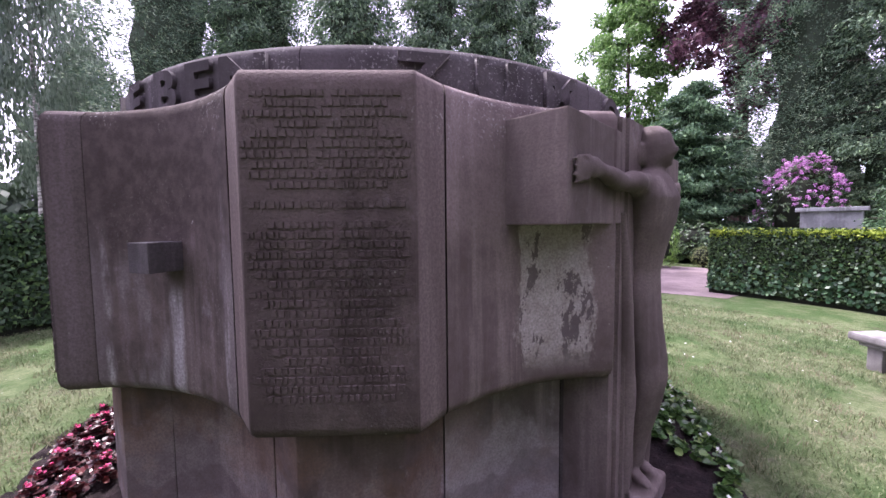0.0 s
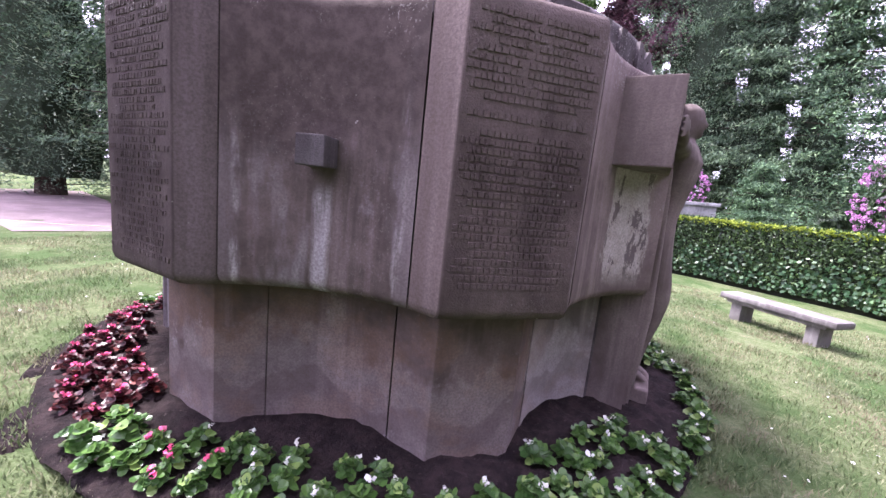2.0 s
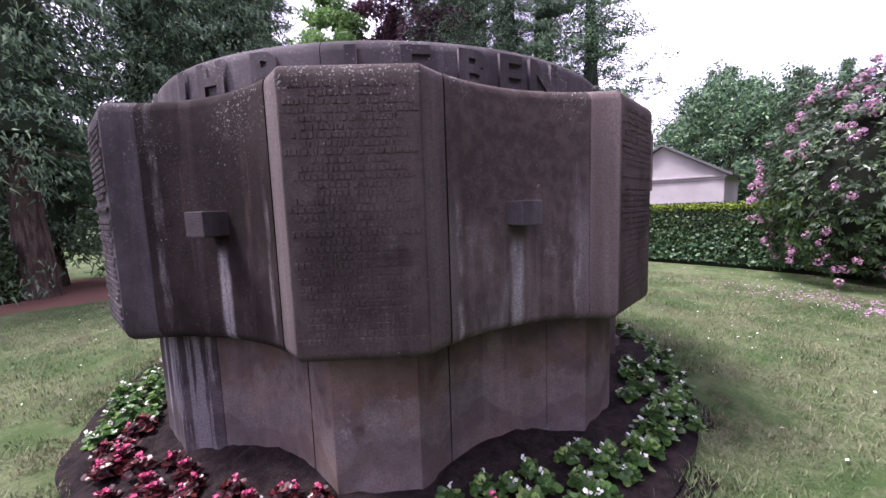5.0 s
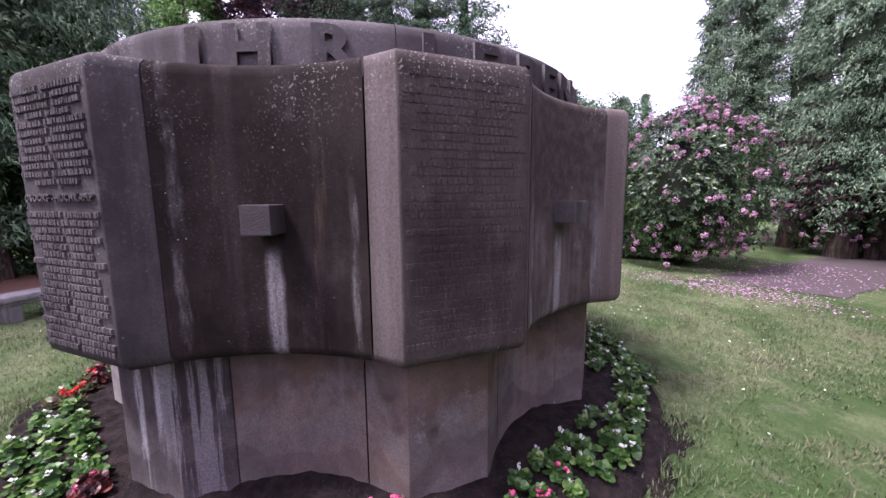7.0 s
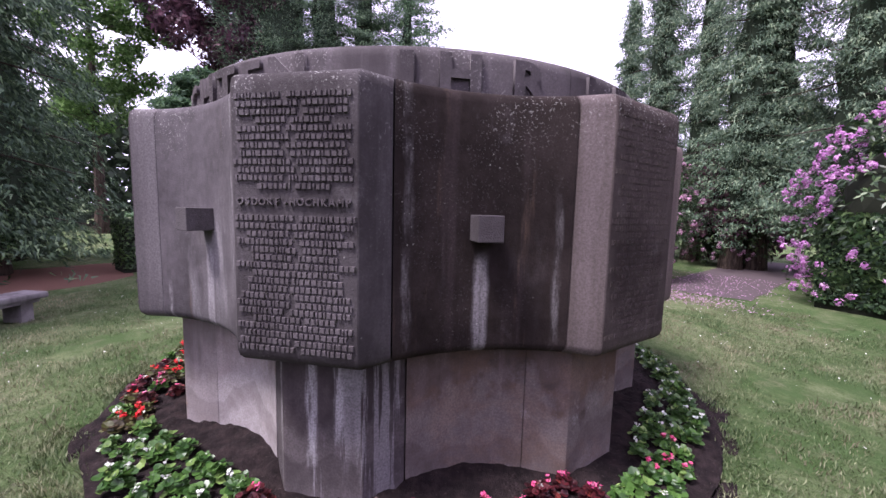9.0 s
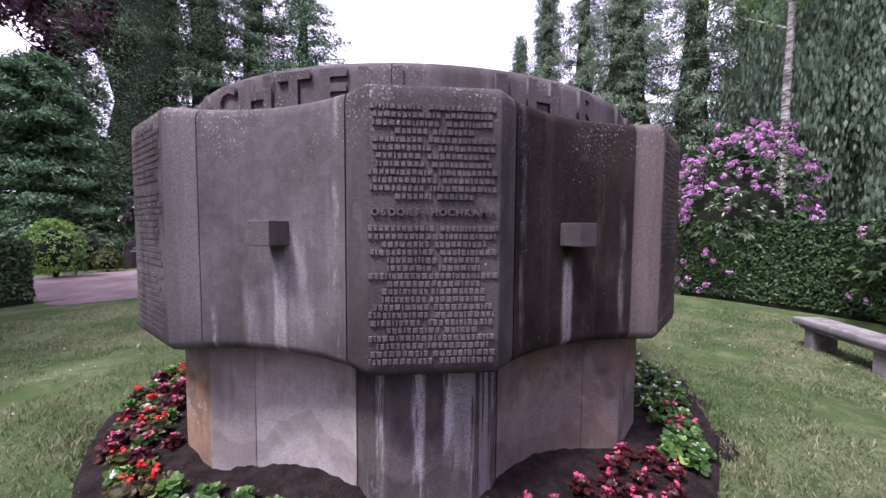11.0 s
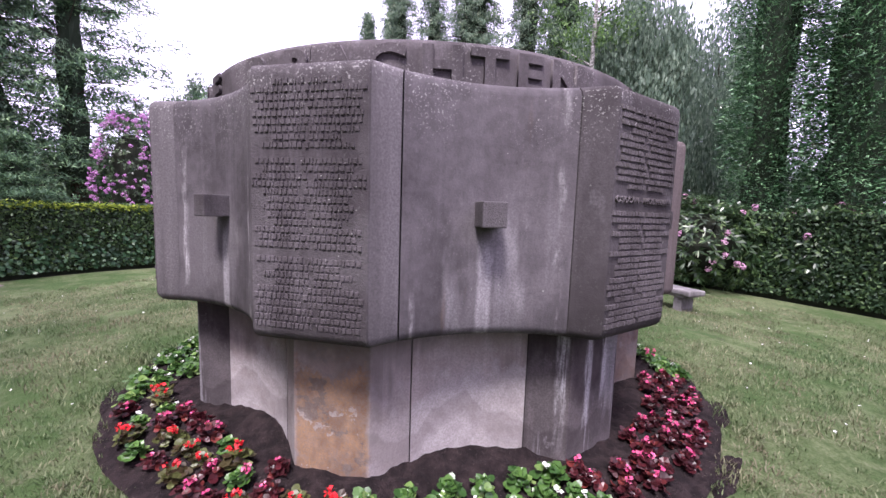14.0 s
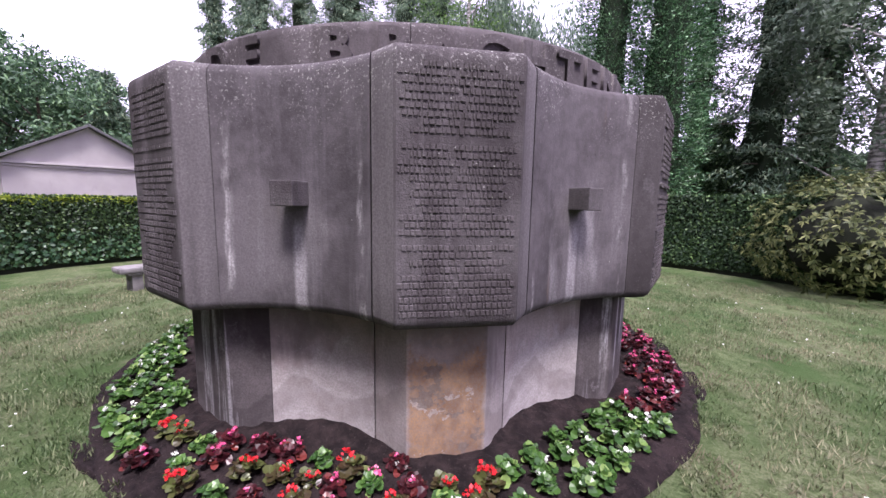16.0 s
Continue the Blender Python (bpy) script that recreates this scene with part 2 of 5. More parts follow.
        col = k.mix(k.math("MULTIPLY", dots, k.step(k.noise(pos, 2.0), 0.54, 0.66, 0.0, 0.7)), col, (0.5, 0.5, 0.46))
    col = k.mix(k.step(grain, 0.3, 0.7, 0.0, 0.5), col, tuple(0.55 * c for c in mid))
    col = k.mix(k.step(fine, 0.35, 0.7, 0.0, 0.12), col, light)
    nrm = k.bump(fine, 0.25, 0.006)
    nrm = k.bump(grain, 0.4, 0.004, nrm)
    if stipple:
        # tooled ground of the lettered face only
        nrm = k.bump(k.math("MULTIPLY", k.noise(pos, 110, 2, 0.6), k.step(k.math("ABSOLUTE", k.axis(obj, 1)), 0.312, 0.306)), stipple, 0.008, nrm)
    k.principled(col, 0.9, nrm, 0.08)
    return k.mat


M_PANEL = stone_material("panel_sandstone", (0.068, 0.057, 0.063), (0.101, 0.090, 0.096), (0.150, 0.134, 0.144), limes=0.12, lichen=0.6, stipple=0.5, pale_edge=0.317)
M_PANEL_C = stone_material("tooled_panel_sandstone", (0.053, 0.045, 0.048), (0.080, 0.070, 0.075), (0.117, 0.104, 0.113), limes=0.12, lichen=0.6, stipple=0.5)
M_LETTER = stone_material("raised_letter_sandstone", (0.078, 0.066, 0.072), (0.118, 0.103, 0.110), (0.172, 0.154, 0.166), limes=0.12, lichen=0.6, stipple=0.5, pale_edge=0.317)
# panel a: a lighter set of the panel tones
M_PANEL_LIGHT = stone_material("light_panel_sandstone", (0.080, 0.061, 0.060), (0.121, 0.094, 0.092), (0.177, 0.140, 0.139), limes=0.12, lichen=0.6, stipple=0.5, pale_edge=0.317)
# bay next to panel b: the same sandstone in far darker tones
M_BAY_DARK = stone_material("dark_bay_sandstone", (0.018, 0.013, 0.013), (0.032, 0.024, 0.023), (0.056, 0.042, 0.043), runs=0.6, limes=0.08, lichen=0.5, side=0.10, seam=0.22, cap=0.15)
# panel b: a darker set of the panel tones
M_PANEL_DARK = stone_material("dark_panel_sandstone", (0.050, 0.038, 0.037), (0.083, 0.066, 0.064), (0.127, 0.103, 0.106), limes=0.08, lichen=0.6, stipple=0.5, pale_edge=0.317)
M_BAY_MID = stone_material("grey_bay_sandstone", (0.078, 0.060, 0.057), (0.132, 0.104, 0.101), (0.213, 0.170, 0.169), runs=0.8, limes=0.25, lichen=0.7, pale_edge=0.40, seam=0.6, cap=0.92)
M_BAY = stone_material("bay_sandstone", (0.082, 0.071, 0.079), (0.136, 0.120, 0.131), (0.208, 0.189, 0.208), runs=0.75, limes=0.25, lichen=0.6, seam=0.85, cap=0.52)
M_BAY_LIME = stone_material("lime_crusted_sandstone", (0.133, 0.102, 0.101), (0.214, 0.167, 0.166), (0.317, 0.254, 0.257), limes=0.2, lichen=0.5, crust=True, cap=0.2)
M_BASE = stone_material("plinth_sandstone", (0.094, 0.071, 0.068), (0.155, 0.118, 0.114), (0.239, 0.187, 0.185), limes=0.5, ochre=0.25, damp_and_shade=0.25)
M_MIDBASE = stone_material("washed_plinth_sandstone", (0.169, 0.139, 0.142), (0.277, 0.232, 0.239), (0.392, 0.338, 0.351), limes=0.6, ochre=0.2, damp_and_shade=0.55)
M_BROWNBASE = stone_material("brown_plinth_sandstone", (0.052, 0.038, 0.034), (0.082, 0.062, 0.056), (0.127, 0.099, 0.096), limes=0.15, ochre=0.2, damp_and_shade=0.12)
M_PALEBASE = stone_material("pale_plinth_sandstone", (0.209, 0.172, 0.175), (0.355, 0.301, 0.305), (0.481, 0.415, 0.419), limes=0.6, ochre=0.06, damp_and_shade=0.8)
M_OCHRE = stone_material("ochre_stained_sandstone", (0.209, 0.174, 0.173), (0.323, 0.276, 0.276), (0.428, 0.368, 0.369), limes=0.25, front=0.225, damp_and_shade=0.25)
M_DARKBASE = stone_material("dark_plinth_sandstone", (0.052, 0.042, 0.046), (0.084, 0.069, 0.074), (0.139, 0.116, 0.123), limes=0.5, lines=0.5, damp_and_shade=0.12, drips=0.8)
M_RING = stone_material("drum_sandstone", (0.073, 0.063, 0.068), (0.105, 0.091, 0.098), (0.151, 0.134, 0.144), limes=0.2, lichen=0.45)
M_STATUE = stone_material("statue_sandstone", (0.117, 0.093, 0.089), (0.176, 0.140, 0.137), (0.240, 0.198, 0.194), limes=0.2)
M_BENCH = stone_material("bench_concrete", (0.140, 0.126, 0.130), (0.231, 0.214, 0.221), (0.316, 0.295, 0.302), limes=0.4)
M_TOMB = stone_material("tomb_granite", (0.22, 0.22, 0.235), (0.33, 0.33, 0.35), (0.42, 0.42, 0.44), limes=0.1)
M_STELE = stone_material("gravestone_granite", (0.05, 0.042, 0.045), (0.085, 0.072, 0.076), (0.12, 0.105, 0.11), limes=0.05)


def plaster_material():
    k = Nodes("crypt_plaster")
    pos = k.coord("Position")
    col = k.mix(k.step(k.noise(pos, 0.9, 5), 0.35, 0.7), (0.36, 0.325, 0.34), (0.45, 0.41, 0.425))
    col = k.mix(k.step(k.noise(k.scaled(pos, (1, 1, 0.5)), 2.6, 6, 0.7), 0.58, 0.72, 0, 0.5), col, (0.30, 0.26, 0.27))
    k.principled(col, 0.9, k.bump(k.noise(pos, 40, 3), 0.2, 0.004), 0.2)
    return k.mat


def soil_material():
    k = Nodes("damp_soil")
    pos = k.coord("Position")
    col = k.mix(k.step(k.noise(pos, 9, 6, 0.7), 0.35, 0.68), (0.010, 0.007, 0.008), (0.032, 0.022, 0.023))
    col = k.mix(k.step(k.noise(pos, 60, 3), 0.62, 0.72, 0, 0.6), col, (0.084, 0.065, 0.064))
    k.principled(col, 0.95, k.bump(k.noise(pos, 38, 5, 0.7), 0.9, 0.03), 0.15)
    return k.mat


def lawn_material():
    k = Nodes("lawn")
    pos = k.coord("Position")
    col = k.mix(k.step(k.noise(pos, 0.7, 7, 0.68), 0.40, 0.60), (0.063, 0.105, 0.039), (0.163, 0.186, 0.101))
    col = k.mix(k.step(k.noise(pos, 3.2, 5, 0.65), 0.50, 0.72, 0, 0.6), col, (0.211, 0.190, 0.136))
    col = k.mix(k.step(k.noise(k.scaled(pos, (1, 1, 1), (3, 8, 0)), 0.8, 6, 0.7), 0.60, 0.68, 0, 0.8), col, (0.102, 0.083, 0.072))
    col = k.mix(k.step(k.noise(pos, 9, 5, 0.7), 0.46, 0.62, 0, 0.6), col, (0.052, 0.083, 0.030))
    col = k.mix(k.step(k.noise(pos, 45, 4, 0.7), 0.42, 0.62, 0, 0.6), col, (0.047, 0.078, 0.024))
    k.principled(col, 0.9, k.bump(k.noise(pos, 60, 4, 0.7), 1.0, 0.03), 0.1)
    return k.mat


def gravel_material():
    k = Nodes("pinkish_gravel")
    pos = k.coord("Position")
    col = k.mix(k.step(k.noise(pos, 1.4, 5), 0.35, 0.7), (0.19, 0.145, 0.15), (0.29, 0.225, 0.235))
    col = k.mix(k.step(k.noise(pos, 55, 3), 0.35, 0.7, 0, 0.6), col, (0.13, 0.10, 0.10))
    k.principled(col, 0.92, k.bump(k.noise(pos, 120, 3), 0.6, 0.01), 0.2)
    return k.mat


def bark_material(name, dark, light, scale=(9, 9, 1.6)):
    k = Nodes(name)
    obj = k.coord("Object")
    n = k.noise(k.scaled(obj, scale), 1.5, 6, 0.65)
    k.principled(k.mix(k.step(n, 0.38, 0.66), dark, light), 0.9, k.bump(n, 0.8, 0.03), 0.15)
    return k.mat


def leaf_material(name, dark, mid, light, through=0.28, rough=0.55, spec=0.3):
    """Leaves: colour varies from leaf to leaf and in broad patches."""
    k = Nodes(name)
    pos = k.coord("Position")
    rnd = k.island()
    col = k.mix(k.step(rnd, 0.0, 0.75), dark, mid)
    col = k.mix(k.step(rnd, 0.70, 1.0), col, light)
    col = k.mix(k.step(k.noise(pos, 0.9, 3), 0.4, 0.66, 0, 0.4), col, dark)
    k.leafy(col, through, rough, spec)
    return k.mat


def grass_material():
    k = Nodes("grass_blades")
    pos = k.coord("Position")
    rnd = k.island()
    col = k.mix(k.math("POWER", rnd, 1.5), (0.046, 0.083, 0.028), (0.204, 0.244, 0.126))
    col = k.mix(k.step(k.noise(pos, 0.7, 7, 0.68), 0.42, 0.60, 0, 0.85), col, k.mix(rnd, (0.091, 0.100, 0.050), (0.342, 0.318, 0.207)))
    col = k.mix(k.step(k.noise(pos, 9, 5, 0.7), 0.46, 0.62, 0, 0.6), col, (0.043, 0.076, 0.024))
    col = k.mix(k.step(k.noise(k.scaled(pos, (1, 1, 1), (3, 8, 0)), 1.1, 5, 0.7), 0.51, 0.64, 0, 0.75), col, (0.177, 0.147, 0.101))
    k.leafy(col, 0.3, 0.6, 0.3)
    return k.mat


def plain_material(name, color, rough=0.7, spec=0.3):
    k = Nodes(name)
    pos = k.coord("Position")
    col = k.mix(k.step(k.noise(pos, 25, 4), 0.35, 0.7, 0, 0.4), color, tuple(0.6 * c for c in color))
    k.principled(col, rough, None, spec)
    return k.mat


M_PLASTER, M_SOIL, M_LAWN, M_GRAVEL = plaster_material(), soil_material(), lawn_material(), gravel_material()
M_LITTER = plain_material("needle_litter", (0.135, 0.075, 0.058), 0.95, 0.1)
# dark path tone with the shade under the trees put into its colour
M_DARKPATH = plain_material("shaded_petal_path", (0.085, 0.065, 0.072), 0.9, 0.2)
M_ROOF = plain_material("grey_roof_edge", (0.12, 0.115, 0.125))
M_CORE = plain_material("dark_joint_mortar", (0.03, 0.026, 0.025), 0.95)
M_BARK = bark_material("brown_bark", (0.035, 0.026, 0.022), (0.10, 0.075, 0.062))
M_BIRCH = bark_material("birch_bark", (0.10, 0.095, 0.09), (0.55, 0.52, 0.50), (3, 3, 9))
# near-black for bush stems and for solid cores painted as shade between leaves
M_STEMS_AND_SHADE = plain_material("inner_stems_and_shade", (0.014, 0.017, 0.010), 0.95)
# even dark green that stands for the shade inside conifer crowns
M_SHADE = plain_material("crown_core_shade", (0.040, 0.054, 0.036), 0.95, 0.05)
M_HOSE = plain_material("yellow_hose", (0.52, 0.44, 0.25), 0.5)
M_PETAL_W = leaf_material("white_petals", (0.65, 0.65, 0.62), (0.75, 0.75, 0.72), (0.8, 0.8, 0.78), 0.2)
M_PETAL_P = leaf_material("pink_petals", (0.48, 0.04, 0.15), (0.66, 0.10, 0.25), (0.78, 0.28, 0.42), 0.25)
M_PETAL_R = leaf_material("red_petals", (0.50, 0.012, 0.02), (0.65, 0.02, 0.03), (0.75, 0.06, 0.08), 0.25)
M_FALLEN = leaf_material("fallen_lilac_petals", (0.40, 0.20, 0.37), (0.52, 0.30, 0.48), (0.62, 0.42, 0.58), 0.1)
M_BEGONIA_G = leaf_material("green_begonia_leaves", (0.035, 0.085, 0.022), (0.095, 0.19, 0.045), (0.27, 0.38, 0.12), 0.3, 0.32, 0.5)
M_BEGONIA_R = leaf_material("bronze_begonia_leaves", (0.030, 0.008, 0.011), (0.085, 0.014, 0.020), (0.18, 0.035, 0.03), 0.25, 0.35, 0.5)
M_BEGONIA_B = leaf_material("bronze_green_begonia_leaves", (0.050, 0.030, 0.018), (0.085, 0.100, 0.031), (0.170, 0.190, 0.075), 0.25, 0.35, 0.5)
M_GRASS = grass_material()
M_HEDGE_E = leaf_material("box_hedge_leaves", (0.017, 0.036, 0.016), (0.048, 0.090, 0.030), (0.110, 0.179, 0.052), 0.2, 0.45, 0.4)
M_HEDGE_NEW = leaf_material("fresh_hedge_shoots", (0.13, 0.19, 0.02), (0.26, 0.33, 0.035), (0.38, 0.45, 0.07), 0.3)
M_IVY = leaf_material("ivy_leaves", (0.026, 0.074, 0.033), (0.082, 0.186, 0.081), (0.310, 0.518, 0.271), 0.15, 0.35, 0.5)
M_HEDGE_IVY = leaf_material("hedge_ivy_leaves", (0.016, 0.046, 0.020), (0.050, 0.112, 0.048), (0.150, 0.245, 0.125), 0.15, 0.4, 0.35)
M_YEW = leaf_material("yew_needles", (0.018, 0.039, 0.020), (0.049, 0.092, 0.039), (0.120, 0.196, 0.069), 0.15)
M_SPRUCE = leaf_material("spruce_needles", (0.046, 0.080, 0.052), (0.114, 0.181, 0.100), (0.259, 0.372, 0.196), 0.15)
M_CYPRESS = leaf_material("cypress_sprays", (0.056, 0.094, 0.065), (0.150, 0.222, 0.145), (0.354, 0.427, 0.278), 0.15)
M_FIR = leaf_material("fir_needles", (0.037, 0.075, 0.044), (0.097, 0.174, 0.093), (0.240, 0.374, 0.184), 0.2)
M_COPPER = leaf_material("copper_beech_leaves", (0.052, 0.024, 0.039), (0.115, 0.051, 0.076), (0.207, 0.101, 0.136), 0.3)
M_WEEP = leaf_material("weeping_leaves", (0.093, 0.143, 0.102), (0.209, 0.287, 0.209), (0.404, 0.497, 0.389), 0.35)
M_DECID = leaf_material("fresh_green_leaves", (0.062, 0.125, 0.039), (0.150, 0.263, 0.077), (0.275, 0.413, 0.156), 0.4)
M_PALE = leaf_material("pale_willow_leaves", (0.075, 0.108, 0.075), (0.130, 0.172, 0.125), (0.200, 0.245, 0.185), 0.3)
M_LAUREL = leaf_material("laurel_leaves", (0.081, 0.162, 0.034), (0.203, 0.351, 0.068), (0.351, 0.540, 0.151), 0.25, 0.35, 0.5)
M_RHODO = leaf_material("rhododendron_leaves", (0.012, 0.029, 0.012), (0.037, 0.073, 0.024), (0.117, 0.176, 0.067), 0.2, 0.35, 0.5)
M_LILAC = leaf_material("lilac_rhododendron_blossom", (0.45, 0.17, 0.44), (0.62, 0.30, 0.60), (0.78, 0.52, 0.74), 0.3)
M_MAUVE = leaf_material("faded_rhododendron_blossom", (0.40, 0.20, 0.33), (0.55, 0.32, 0.45), (0.68, 0.46, 0.56), 0.3)
M_WOODS = leaf_material("far_wood_leaves", (0.027, 0.043, 0.027), (0.062, 0.092, 0.055), (0.125, 0.175, 0.100), 0.2)
M_GOLD = leaf_material("yellow_green_shrub_leaves", (0.045, 0.062, 0.022), (0.130, 0.150, 0.056), (0.260, 0.270, 0.112), 0.25)


# ---- helpers for meshes ----
def link_mesh(name, mesh, material, parent=None, label="", smooth=False):
    ob = new(name, mesh)
    if material is not None:
        mesh.materials.append(material)
    if smooth:
        mesh.polygons.foreach_set("use_smooth", [True] * len(mesh.polygons))
    if parent is not None:
        ob.parent = parent
    if label:
        ob["label"] = label
    return ob


def part(name, bm, material, parent=None, label="", smooth=False):
    bmesh.ops.recalc_face_normals(bm, faces=bm.faces)
    mesh = bpy.data.meshes.new(name)
    bm.to_mesh(mesh)
    bm.free()
    return link_mesh(name, mesh, material, parent, label, smooth)


def raw(name, verts, faces, material, parent=None, label="", smooth=False):
    mesh = bpy.data.meshes.new(name)
    mesh.from_pydata(verts, [], faces)
    mesh.update()
    return link_mesh(name, mesh, material, parent, label, smooth)


def thing(name, label, category, group="", kind="", at=(0, 0, 0), turn=0.0):
    ob = new(name)
    ob.empty_display_size = 0.2
    ob.matrix_basis = pose(*at, 0, 0, turn)
    return tagged(ob, label, category, group, kind)


def box(bm, lo, hi, bevel=0.0, m=None):
    """A box from corner to corner, edges bevelled."""
    lo, hi = Vector(lo), Vector(hi)
    made = bmesh.ops.create_cube(bm, size=1.0, matrix=Matrix.Translation((lo + hi) / 2) @ Matrix.Diagonal((*(hi - lo), 1)))
    vs = made["verts"]
    if bevel:
        es = list({e for v in vs for e in v.link_edges})
        vs = list({v for f in bmesh.ops.bevel(bm, geom=es, offset=bevel, segments=2, affect="EDGES", profile=0.6)["faces"] for v in f.verts} | {v for v in vs if v.is_valid})
    if m is not None:
        bmesh.ops.transform(bm, matrix=m, verts=vs)
    return vs


def ring_solid(bm, outline, inner_x, levels):
    """A solid stone: a plan outline of (x, y) points on its front, an inner plane, and levels of (z, inset) up its front."""
    rows = []
    for z, inset in levels:
        row = []
        for x, y in outline:
            d = math.hypot(x, y)
            row.append(bm.verts.new((x * (d - inset) / d, y * (d - inset) / d, z)))
        rows.append(row)
    n = len(outline)
    for a, b in zip(rows, rows[1:]):
        for i in range(n - 1):
            bm.faces.new((a[i], a[i + 1], b[i + 1], b[i]))
    ends = []
    for row, z in ((rows[0], levels[0][0]), (rows[-1], levels[-1][0])):
        back = []
        for x, y in outline:
            d = math.hypot(x, y)
            back.append(bm.verts.new((x * inner_x / d, y * inner_x / d, z)))
        for i in range(n - 1):
            bm.faces.new((row[i], row[i + 1], back[i + 1], back[i]))
        ends.append(back)
    for i in range(n - 1):
        bm.faces.new((ends[0][i], ends[0][i + 1], ends[1][i + 1], ends[1][i]))
    for i in (0, n - 1):
        bm.faces.new([r[i] for r in rows] + [ends[1][i], ends[0][i]])


def quads(centres, along, across, name, material, parent=None, label="", bend=0.0):
    """Many small four-cornered leaves: centres, half-lengths along and half-widths across, as rows of vectors."""
    c, a, w = np.asarray(centres, float), np.asarray(along, float), np.asarray(across, float)
    n = len(c)
    droop = np.zeros_like(c)
    droop[:, 2] = -bend * np.linalg.norm(a, axis=1)
    v = np.stack([c - a, c + w * 0.9 + a * 0.1, c + a + droop, c - w * 0.9 + a * 0.1], 1).reshape(-1, 3)
    mesh = bpy.data.meshes.new(name)
    mesh.vertices.add(4 * n)
    mesh.vertices.foreach_set("co", v.ravel())
    mesh.loops.add(4 * n)
    mesh.loops.foreach_set("vertex_index", np.arange(4 * n))
    mesh.polygons.add(n)
    mesh.polygons.foreach_set("loop_start", np.arange(0, 4 * n, 4))
    mesh.polygons.foreach_set("loop_total", np.full(n, 4))
    mesh.update(calc_edges=True)
    return link_mesh(name, mesh, material, parent, label)


def sprays(centres, along, across, name, material, parent=None, bend=0.0):
    """Many small three-cornered sprays of needles."""
    c, a, w = np.asarray(centres, float), np.asarray(along, float), np.asarray(across, float)
    n = len(c)
    droop = np.zeros_like(c)
    droop[:, 2] = -bend * np.linalg.norm(a, axis=1)
    v = np.stack([c - a + w, c + a + droop, c - a - w], 1).reshape(-1, 3)
    mesh = bpy.data.meshes.new(name)
    mesh.vertices.add(3 * n)
    mesh.vertices.foreach_set("co", v.ravel())
    mesh.loops.add(3 * n)
    mesh.loops.foreach_set("vertex_index", np.arange(3 * n))
    mesh.polygons.add(n)
    mesh.polygons.foreach_set("loop_start", np.arange(0, 3 * n, 3))
    mesh.polygons.foreach_set("loop_total", np.full(n, 3))
    mesh.update(calc_edges=True)
    return link_mesh(name, mesh, material, parent)


def unit(v):
    return v / np.maximum(np.linalg.norm(v, axis=-1, keepdims=True), 1e-9)


def leaf_frame(rng, n, normal, length, width, spread=0.7):
    """Leaf directions that face roughly along normal."""
    nv = unit(np.asarray(normal, float) + rng.normal(0, spread, (n, 3)))
    t = unit(np.cross(nv, rng.normal(0, 1, (n, 3))))
    b = np.cross(nv, t)
    s = rng.uniform(0.7, 1.3, (n, 1))
    return t * length * s, b * width * s


# ---- ground ----
def ground_z(x, y):
    r = math.hypot(x, y)
    k = min(max((r - 3.0) / 4.0, 0), 1)
    return -0.25 * k * k * (3 - 2 * k) + 0.025 * noise.noise(Vector((x * 0.5, y * 0.5, 0))) * min(max((r - 3) / 2, 0), 1)


def polar_sheet(name, radii, steps, height, material, edge=0.0):
    bm = bmesh.new()
    rows = []
    for i, r in enumerate(radii):
        row = []
        for j in range(steps):
            a = 2 * math.pi * j / steps
            rr = r * (1 + (edge * noise.noise(Vector((math.cos(a) * 4, math.sin(a) * 4, i * 0.1))) if i == len(radii) - 1 else 0))
            x, y = rr * math.cos(a), rr * math.sin(a)
            row.append(bm.verts.new((x, y, height(x, y, rr))))
        rows.append(row)
    for a, b in zip(rows, rows[1:]):
        for j in range(steps):
            bm.faces.new((a[j], a[(j + 1) % steps], b[(j + 1) % steps], b[j]))
    return part(name, bm, material, smooth=True)


ground = polar_sheet("ground", [0.5, 1.8, 2.3, 2.8, 3.2, 3.6, 4, 4.5, 5, 5.5, 6, 6.5, 7, 8, 9, 10, 12, 15, 20, 30, 60, 200, 900, 2500], 160,
                     lambda x, y, r: ground_z(x, y) - (0.02 if r < 2.6 else 0), M_LAWN)
tagged(ground, "mown cemetery lawn with dry and bare patches", "lawn", kind="structure")

bed = polar_sheet("flower_bed", [1.7, 1.9, 2.0, 2.06, 2.12, 2.18, 2.24, 2.3, 2.36, 2.42, 2.48, 2.54, 2.59, 2.63, 2.66, 2.69, 2.72, 2.75], 220,
                  lambda x, y, r: 0.012 + 0.075 * max(0, min(1, (2.92 - r) / 0.5)) + 0.03 * max(0, min(1, (2.2 - r) / 0.25)) * abs(math.sin(4 * math.atan2(y, x)))
                  + (0.034 * noise.noise(Vector((x * 9, y * 9, 1))) + 0.020 * noise.noise(Vector((x * 23, y * 23, 4)))) * (1 if r < 2.9 else 0.2) - (0.02 if r > 2.735 else 0), M_SOIL, 0.02)
tagged(bed, "ring of dark crumbly planting soil round the memorial", "flower bed", kind="structure")


